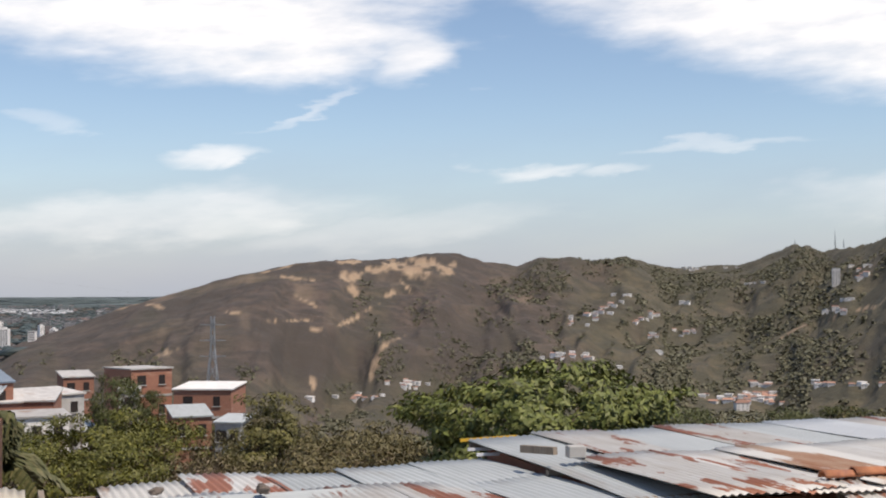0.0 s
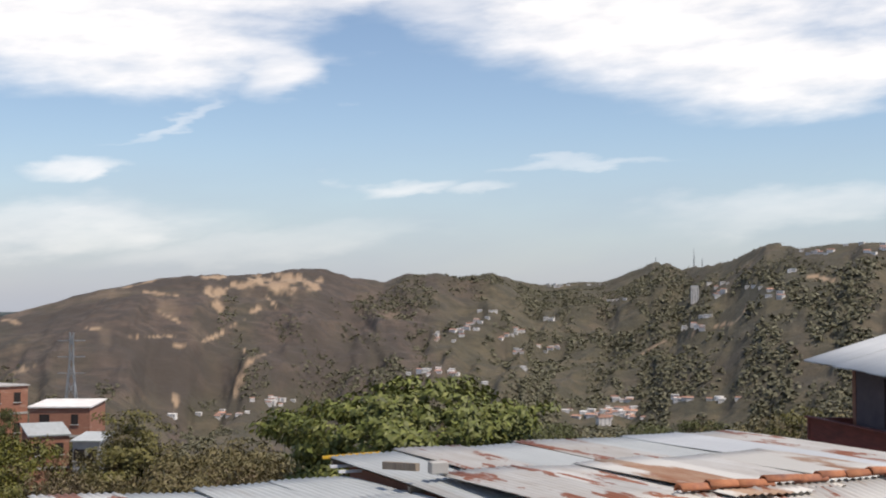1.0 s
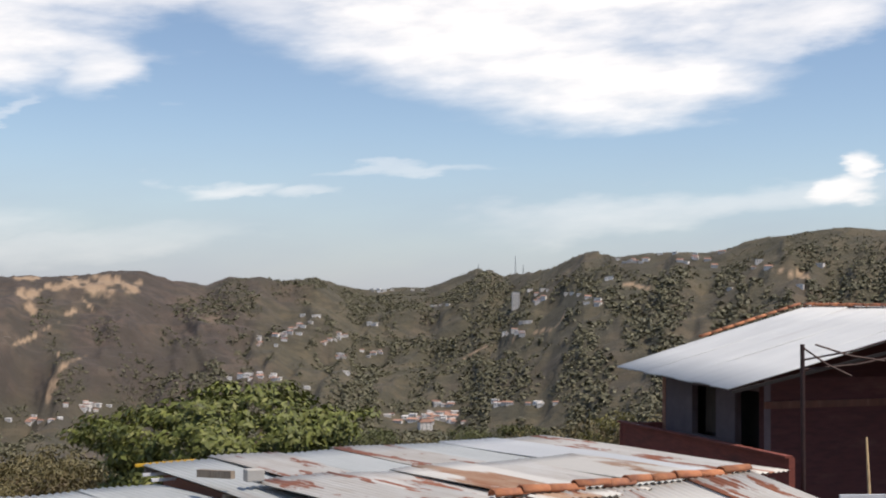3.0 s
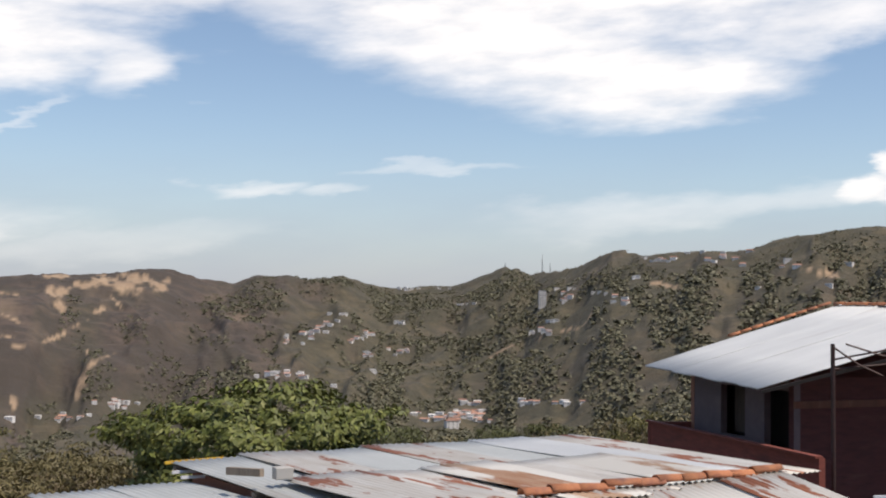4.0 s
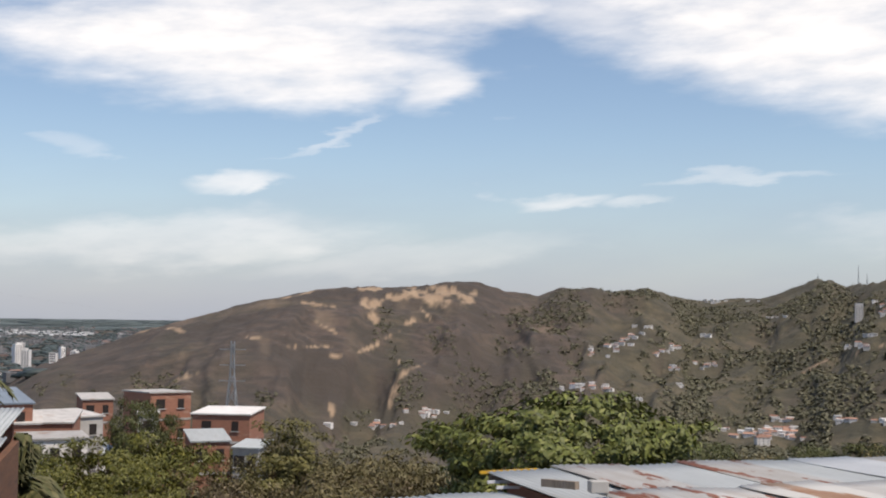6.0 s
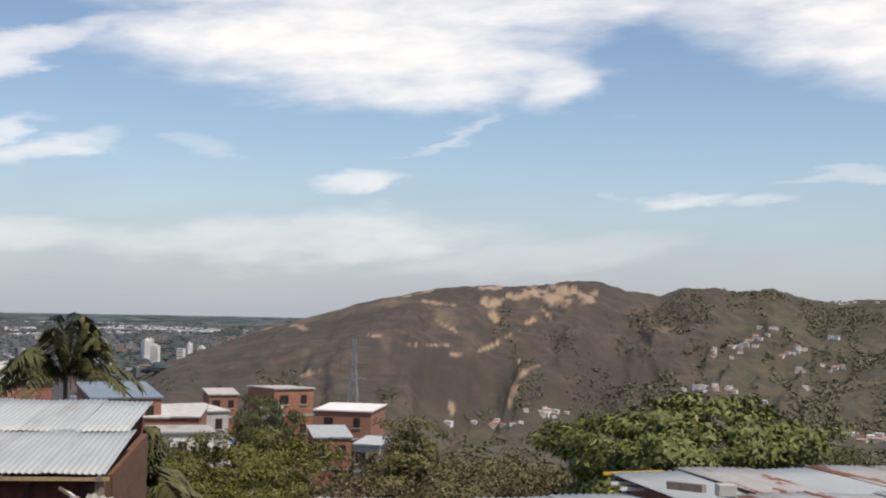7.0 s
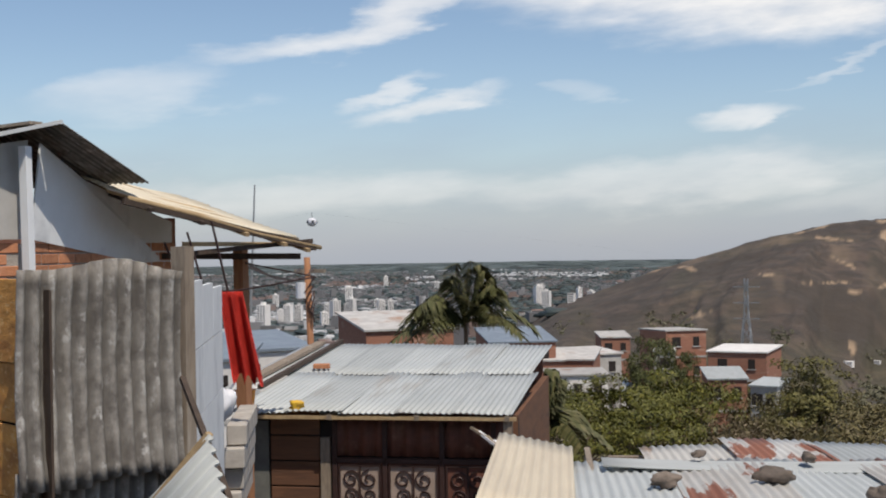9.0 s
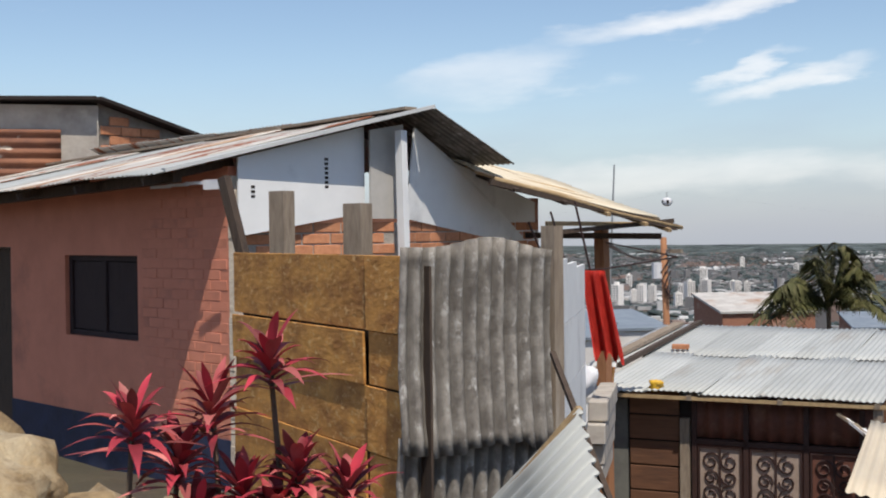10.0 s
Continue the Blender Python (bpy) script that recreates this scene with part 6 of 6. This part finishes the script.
def utility_pole():
    t = thing("utility_pole", pose(-20.1, 35.9, -4.5), "orange-brown utility pole with a grey transformer and wires", "utility pole")
    bm = bmesh.new()
    add_tube(bm, [(0, 0, -4), (0, 0, 1), (-0.15, 0, 5.85)], 0.13, 0.10, 9)
    part("pole", bm, POLEWOOD, t, smooth=True)
    part("crossarm", box((-0.6, -0.05, 5.35), (0.5, 0.05, 5.47)), TIMBER, t)
    bm = bmesh.new()
    add_tube(bm, [(-0.33, -0.1, 4.55), (-0.33, -0.1, 5.05)], 0.17, 0.17, 10)
    part("transformer", bm, PLASTIC, t, "pale grey transformer can")
    for k in range(5):
        bm = bmesh.new()
        add_tube(bm, [(0.1, 0, 5.2 - 0.2 * k), (-0.25 + 0.1 * k, -0.2, 4.6 - 0.15 * k), (0.15, -0.1, 4.2 - 0.1 * k)], 0.02, 0.02, 4)
        part("cable_loop", bm, IRON, t)
    for k, end in enumerate(((-8.3, 13.1, 1.5), (-8.3, 13.2, 1.42))):
        bm = bmesh.new()
        a, b = Vector((-0.4 + 0.5 * k, 0, 5.5)), t.matrix_world.inverted() @ Vector(end)
        add_tube(bm, [a.lerp(b, s) + Vector((0, 0, -1.1 * s * (1 - s))) for s in (0, 0.25, 0.5, 0.75, 1)], 0.016, 0.016, 4)
        part("wire", bm, IRON, t)


utility_pole()
bm = bmesh.new()
add_tube(bm, [(-10.6, 17.0, 0.6), (-10.52, 17.05, 2.6)], 0.02, 0.012, 5)
tagged(part("antenna_rod", bm, STEEL), "thin grey antenna rod behind the lean-to", "antenna")


def cable_car():
    p = Vector((-73.1, 131.0, 4.75))
    t = thing("cable_car_cabin", Matrix.Translation(p), "small white cable car cabin hanging from its rope", "cable car")
    bm = bmesh.new()
    bmesh.ops.create_icosphere(bm, subdivisions=3, radius=0.5)
    for v in bm.verts:
        v.co = Vector((math.copysign(abs(v.co.x) ** 0.7, v.co.x) * 0.85, math.copysign(abs(v.co.y) ** 0.7, v.co.y) * 0.85, v.co.z * 1.0))
    part("shell", bm, PLASTIC, t, smooth=True)
    part("glazing", box((-0.46, -0.5, -0.15), (0.46, 0.5, 0.2), None, 0.06), DARK, t)
    part("hanger", box((-0.03, -0.03, 0.45), (0.03, 0.03, 1.1)), STEEL, t)
    bm = bmesh.new()
    add_tube(bm, [(-160, 60, -16), (0, 0, 1.1), (170, 120, -26)], 0.003, 0.003, 4)
    part("haul_rope", bm, STEEL, t)


cable_car()


# ---- far houses on the hills ----
def on_sight(az, el):
    """Distance at which a line of sight meets the far slope."""
    r = np.arange(430, 1700, 4.0)
    z = ground_z(np.full_like(r, az), r)
    hit = np.nonzero(z >= 1.6 + r * math.tan(radians(el)))[0]
    return float(r[hit[0]]) if len(hit) else 1000.0


def far_house(kind):
    w, d, h, roof, label = {
        "cottage": (11, 8, 3.6, FARROOF, "small far house with a clay roof on the hillside"),
        "white": (10, 8, 4.2, FARWHITE, "small white far house on the hillside"),
        "block": (16, 9, 10, FARROOF, "far pale apartment block on the hillside"),
        "tower": (10, 9, 30, FARWHITE, "tall white far apartment block on the hillside"),
    }[kind]
    t = thing("far_house", Matrix(), label, "house", "far houses on the hills")
    part("body", box((-w / 2, -d / 2, -4), (w / 2, d / 2, h)), FARWHITE, t)
    if roof is FARROOF:
        bm = bmesh.new()
        q = [bm.verts.new(p) for p in ((-w / 2 - 0.5, -d / 2 - 0.5, h), (w / 2 + 0.5, -d / 2 - 0.5, h), (w / 2 + 0.5, d / 2 + 0.5, h), (-w / 2 - 0.5, d / 2 + 0.5, h), (-w / 2, 0, h + 2), (w / 2, 0, h + 2))]
        for f in ((0, 1, 5, 4), (2, 3, 4, 5), (1, 2, 5), (3, 0, 4), (3, 2, 1, 0)):
            bm.faces.new([q[i] for i in f])
        part("roof", bm, FARROOF, t)
    else:
        part("roof", box((-w / 2 - 0.2, -d / 2 - 0.2, h), (w / 2 + 0.2, d / 2 + 0.2, h + 0.5)), FARWHITE, t)
    n = max(1, int(h // 3))
    for k in range(min(n, 8)):
        for j in range(3):
            x = -w / 2 + w * (j + 0.5) / 3
            part("window", box((x - 0.6, -d / 2 - 0.06, 1.1 + 3.2 * k), (x + 0.6, -d / 2 + 0.05, 2.5 + 3.2 * k)), DARK, t)
    return t


HOUSES = {k: far_house(k) for k in ("cottage", "white", "block", "tower")}
for k, t in HOUSES.items():
    t.matrix_world = Matrix.Translation(spot(-13.0, 730 + 9 * len(k))) @ pose(0, 0, 0, 0, 0, 10) @ Matrix.Diagonal((0.5, 0.5, 0.45, 1)) if k != "tower" else Matrix.Translation(spot(-16.97, on_sight(-16.97, -0.30))) @ pose(0, 0, 0, 0, 0, -10) @ Matrix.Diagonal((0.62, 0.62, 0.46, 1))
CLUSTERS = [  # turn, height (degrees), spreads, count, kinds
    (-6.7, -1.6, 0.5, 0.18, 9, "block cottage white"), (-7.4, -1.2, 0.35, 0.12, 5, "white cottage"), (-5.9, -1.9, 0.5, 0.12, 5, "white cottage"), (-9.35, -1.68, 0.5, 0.14, 7, "cottage white"),
    (-10.5, -1.1, 0.3, 0.10, 3, "white"), (-10.75, -2.4, 0.5, 0.16, 8, "block cottage white"), (-9.2, -2.55, 0.35, 0.12, 4, "cottage white"), (-8.4, -1.9, 0.6, 0.10, 4, "cottage white"),
    (-5.2, -3.48, 0.7, 0.12, 8, "block white"), (-6.25, -3.6, 0.4, 0.10, 6, "cottage white"), (-7.7, -3.92, 0.25, 0.05, 3, "white"), (-9.5, -3.28, 0.25, 0.04, 2, "white"),
    (-13.2, -5.2, 1.7, 0.20, 42, "cottage white"), (-13.76, -4.66, 0.5, 0.06, 6, "cottage white"), (-16.3, -4.57, 0.6, 0.08, 7, "cottage white"), (-18.0, -4.55, 0.7, 0.06, 6, "cottage white"),
    (-16.95, -1.42, 0.5, 0.12, 9, "white block"), (-17.6, -0.95, 0.25, 0.08, 4, "white"), (-18.0, 0.1, 0.3, 0.22, 5, "block cottage"), (-17.9, 0.46, 0.4, 0.05, 3, "white"), (-16.97, -0.1, 0.1, 0.25, 3, "block"),
    (-20.35, -0.02, 0.4, 0.14, 7, "white cottage"), (-19.5, 0.34, 0.4, 0.06, 3, "white"), (-22.2, 1.75, 0.7, 0.14, 7, "white cottage"), (-21.4, 0.98, 0.4, 0.06, 3, "white"), (-24.4, 2.0, 0.8, 0.16, 8, "white cottage"),
    (-11.6, 0.42, 1.2, 0.06, 9, "white"), (-13.7, -0.24, 0.5, 0.05, 4, "white"), (-8.2, -0.8, 0.4, 0.06, 3, "white"), (-27.5, 1.4, 2.0, 0.6, 8, "white cottage"),
    (1.4, -4.75, 0.9, 0.16, 12, "block white"), (3.6, -5.25, 1.2, 0.12, 10, "cottage white"),
]
YARDS = []
for a0, e0, wa, we, n, kinds in CLUSTERS:
    kk = kinds.split()
    for i in range(n):
        az, el = rng.gauss(a0, wa * 0.55), rng.gauss(e0, we * 0.6)
        p = spot(az, on_sight(az, el))
        YARDS.append((az, math.hypot(p.x, p.y)))
        s = rng.uniform(0.55, 1.0) * (0.6 if kk[i % len(kk)] == "block" else 1.0)
        copy_thing(HOUSES[kk[i % len(kk)]], Matrix.Translation(p) @ pose(0, 0, 0, 0, 0, az + rng.uniform(-25, 15)) @ Matrix.Diagonal((s, s, s * rng.uniform(0.8, 1.2), 1)))


# ---- city on the plain, and woods ----
def city():
    g = np.random.default_rng(12)
    n = 16000
    az = g.uniform(11, 66, n)
    r = np.sqrt(g.uniform(1080.0**2, 3900.0**2, n))
    keep = noise2(az * 0.9, r * 0.004, 5) > -0.12
    az, r = az[keep], r[keep]
    z = ground_z(az, r)
    ok = z < -50
    az, r, z = az[ok], r[ok], z[ok]
    n = len(az)
    k = np.interp(r, (900, 1600, 3000, 4700), (1.0, 0.9, 0.7, 0.5))
    w, d = k * g.uniform(6, 20, n), k * g.uniform(5, 14, n)
    h = k * np.where((g.random(n) < 0.05) & (r < 2600), g.uniform(12, 26, n), g.uniform(2.5, 6.5, n))
    a = np.radians(az) + g.uniform(-0.6, 0.6, n)
    cx, cy = -np.sin(np.radians(az)) * r, np.cos(np.radians(az)) * r
    corners = np.array([(-1, -1), (1, -1), (1, 1), (-1, 1)]) / 2
    co = np.zeros((n, 8, 3))
    for i, (sx, sy) in enumerate(corners):
        x = cx + np.cos(a) * sx * w - np.sin(a) * sy * d
        y = cy + np.sin(a) * sx * w + np.cos(a) * sy * d
        co[:, i] = np.stack([x, y, z - 3], -1)
        co[:, i + 4] = np.stack([x, y, z + h], -1)
    f = np.array([(0, 1, 5, 4), (1, 2, 6, 5), (2, 3, 7, 6), (3, 0, 4, 7), (4, 5, 6, 7)])
    faces = (f[None] + 8 * np.arange(n)[:, None, None]).reshape(-1, 4)
    me = bpy.data.meshes.new("city_blocks")
    me.from_pydata(co.reshape(-1, 3).tolist(), [], faces.tolist())
    me.materials.append(mat("city_walls", (0.17, 0.165, 0.165), (0.66, 0.65, 0.64), scale=0.002, rough=0.85, bump=0, c=(0.24, 0.17, 0.145), cscale=0.003, clo=0.56, chi=0.58, island=True, spread=0.3, lo=0.53, hi=0.57))
    tagged(new("city_blocks", me), "thousands of pale buildings of the city on the plain", "city", kind="stuff")


def tufts(name, az, r, size, squash, material, seed, label, per=12):
    """Small leafy crowns, each of a few ragged sprays, as one mesh."""
    g = np.random.default_rng(seed)
    n = len(az)
    q = g.normal(size=(n, per, 3))
    q /= np.linalg.norm(q, axis=2, keepdims=True)
    q[:, :, 2] = np.abs(q[:, :, 2])
    base = np.stack([-np.sin(np.radians(az)) * r, np.cos(np.radians(az)) * r, ground_z(az, r)], -1)[:, None]
    s_ = size[:, None, None]
    centre = (base + q * g.uniform(0.4, 1.0, (n, per, 1)) * s_ * np.array([1, 1, squash * 1.6])).reshape(-1, 3)
    normal = (q + np.array([0, 0, 0.5]) + 0.25 * g.normal(size=q.shape)).reshape(-1, 3)
    normal /= np.linalg.norm(normal, axis=1, keepdims=True)
    a = np.cross(normal, g.normal(size=normal.shape))
    a /= np.linalg.norm(a, axis=1, keepdims=True) + 1e-9
    b = np.cross(normal, a)
    w = (np.repeat(size, per) * g.uniform(0.28, 0.55, n * per))[:, None]
    co = np.stack([centre - a * w, centre + b * w * 0.8, centre + a * w, centre - b * w * 0.8], 1).reshape(-1, 3)
    k = n * per
    me = bpy.data.meshes.new(name)
    me.vertices.add(4 * k)
    me.vertices.foreach_set("co", co.ravel())
    me.loops.add(4 * k)
    me.loops.foreach_set("vertex_index", np.arange(4 * k))
    me.polygons.add(k)
    me.polygons.foreach_set("loop_start", np.arange(k) * 4)
    me.update()
    me.materials.append(material)
    tagged(new(name, me), label, "woods", kind="stuff")


def blobs(name, az, r, size, squash, material, seed, label, wide=1.0, sit=0.45):
    """Uneven leafy clumps as one mesh."""
    g = np.random.default_rng(seed)
    bm = bmesh.new()
    bmesh.ops.create_icosphere(bm, subdivisions=1, radius=1.0)
    v0 = np.array([v.co[:] for v in bm.verts])
    f0 = np.array([[v.index for v in f.verts] for f in bm.faces])
    bm.free()
    n = len(az)
    z = ground_z(az, r)
    k = 1 + 0.42 * g.uniform(-1, 1, (n, len(v0), 1))
    co = v0[None] * k * size[:, None, None] * np.array([wide, wide, squash])
    co += np.stack([-np.sin(np.radians(az)) * r, np.cos(np.radians(az)) * r, z + size * squash * sit], -1)[:, None]
    faces = (f0[None] + len(v0) * np.arange(n)[:, None, None]).reshape(-1, 3)
    me = bpy.data.meshes.new(name)
    me.from_pydata(co.reshape(-1, 3).tolist(), [], faces.tolist())
    me.materials.append(material)
    me.polygons.foreach_set("use_smooth", [True] * len(faces))
    tagged(new(name, me), label, "woods", kind="stuff")


city()
g = np.random.default_rng(5)
n = 110000
az = g.uniform(-36, 19, n)
r = g.uniform(430, 1680, n)
rid = np.interp(az, [a for a, _ in RIDGE_R], [b for _, b in RIDGE_R])
sight = np.degrees(np.arctan2(ground_z(az, r) - 1.6, r))
wood = np.interp(az, (-24, -12, -5, -1), (0.20, 0.24, 0.19, -0.10)) + 1.0 * fbm(az * 0.8, r * 0.010, 77, 4)
wood -= 0.35 * np.exp(-(((az + 17.5) / 3.2) ** 2 + ((sight + 2.6) / 0.9) ** 2))  # the open slope below the track
keep = (wood > g.uniform(-0.05, 0.22, n)) & (r < rid + 15) & ~((az > 4.0) & (sight > -3.0))
for a0, e0, wa, we, sl in SCARS:  # none on bare soil
    keep &= ((az - a0) / wa) ** 2 + ((sight - e0 - sl * (az - a0)) / (we + 0.05)) ** 2 > 1.0
for ya, yr in YARDS:  # cleared round the houses
    keep &= ~((np.abs(az - ya) < 0.30) & (r < yr + 4) & (r > yr - 42))
near_crest = np.clip((rid - r) / 160, 0.25, 1)
tufts("hillside_woods", az[keep], r[keep], (1.0 + 2.4 * g.random(keep.sum()) ** 2) * near_crest[keep] * np.interp(az[keep], (-6, 0), (1.0, 0.65)), 0.7, LEAF_WOODS, 1, "dull green trees and scrub spread over the far hills")
n = 9000
az, r = g.uniform(-36, 34, n), np.geomspace(64, 520, n)[g.permutation(n)]
keep = fbm(az * 0.5, r * 0.02, 78, 4) > -0.25
tufts("valley_woods", az[keep], r[keep], (0.4 + 0.0032 * r[keep]) * g.uniform(0.5, 1.3, keep.sum()), 0.8, LEAF_VALLEY, 2, "scrub and small trees covering the valley slope")
n = 16000
az, r = g.uniform(11, 66, n), np.sqrt(g.uniform(1000.0**2, 3900.0**2, n))
keep = ground_z(az, r) < -50
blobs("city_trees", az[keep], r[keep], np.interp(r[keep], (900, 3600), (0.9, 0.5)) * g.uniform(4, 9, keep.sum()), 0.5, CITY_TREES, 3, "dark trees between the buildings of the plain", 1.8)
n = 3000
az, r = g.uniform(8, 66, n), np.sqrt(g.uniform(3750.0**2, 4930.0**2, n))
keep = ground_z(az, r) < -50
# the fields' blue-grey is distance haze mixed into their base colour
blobs("far_fields", az[keep], r[keep], g.uniform(5, 12, keep.sum()), 0.10, mat("hazed_cane_fields", (0.105, 0.128, 0.125), (0.088, 0.108, 0.108), scale=0.004, rough=0.95, bump=0), 4, "cane fields at the far edge of the plain, in a haze-tinted colour", 7.0)


def apartment_tower():
    t = thing("apartment_tower", Matrix(), "far pale apartment tower with bands of dark windows", "tower", "towers of the city")
    part("body", box((-8, -7, -4), (8, 7, 38)), FARWHITE, t)
    part("roof_house", box((-3, -3, 38), (3, 3, 42)), FARWHITE, t)
    for k in range(11):
        for x in (-5, 0, 5):
            part("window", box((x - 1.6, -7.08, 1.5 + 3.3 * k), (x + 1.6, -6.95, 3.1 + 3.3 * k)), DARK, t)
    return t


tower = apartment_tower()
first = True
for a0, r0, n, wa, wr in ((30.8, 1750, 4, 0.5, 90), (28.2, 1850, 5, 0.6, 120), (26.9, 2100, 5, 0.7, 150), (21.3, 2100, 4, 1.0, 200), (17.6, 2300, 5, 1.2, 250), (33.5, 2000, 3, 1.2, 200), (24.5, 2500, 5, 3, 300)):
    for i in range(n):
        az, r = rng.gauss(a0, wa), rng.gauss(r0, wr)
        s = rng.uniform(0.6, 1.0)
        m = Matrix.Translation(spot(az, r)) @ pose(0, 0, 0, 0, 0, az + rng.uniform(-35, 35)) @ Matrix.Diagonal((s, s, s * rng.uniform(0.7, 1.1), 1))
        if first:
            tower.matrix_world = m
            first = False
        else:
            copy_thing(tower, m)


def city_house(kind):
    w, h, roof = {0: (11, 6, FARWHITE), 1: (14, 9, FARROOF), 2: (9, 12, FARWHITE)}[kind]
    t = thing("city_house", Matrix(), ("white flat-roofed house at the city's edge", "house with a clay-red roof at the city's edge", "narrow pale block of flats at the city's edge")[kind], "house", "houses at the city's edge")
    part("body", box((-w / 2, -4.5, -3), (w / 2, 4.5, h)), FARWHITE, t)
    part("roof", box((-w / 2 - 0.3, -4.8, h), (w / 2 + 0.3, 4.8, h + 0.5)), roof, t)
    for k in range(h // 3):
        part("window_band", box((-w / 2 + 0.8, -4.56, 1.2 + 3 * k), (w / 2 - 0.8, -4.45, 2.4 + 3 * k)), DARK, t)
    return t


KINDS_CITY = [city_house(k) for k in range(3)]
for i in range(170):
    az, r = rng.uniform(17, 50), rng.uniform(980, 1900)
    s = rng.uniform(0.45, 1.0)
    m = Matrix.Translation(spot(az, r)) @ pose(0, 0, 0, 0, 0, az + rng.uniform(-25, 15)) @ Matrix.Diagonal((s, s, s, 1))
    if i < 3:
        KINDS_CITY[i].matrix_world = m
    else:
        copy_thing(KINDS_CITY[i % 3], m)
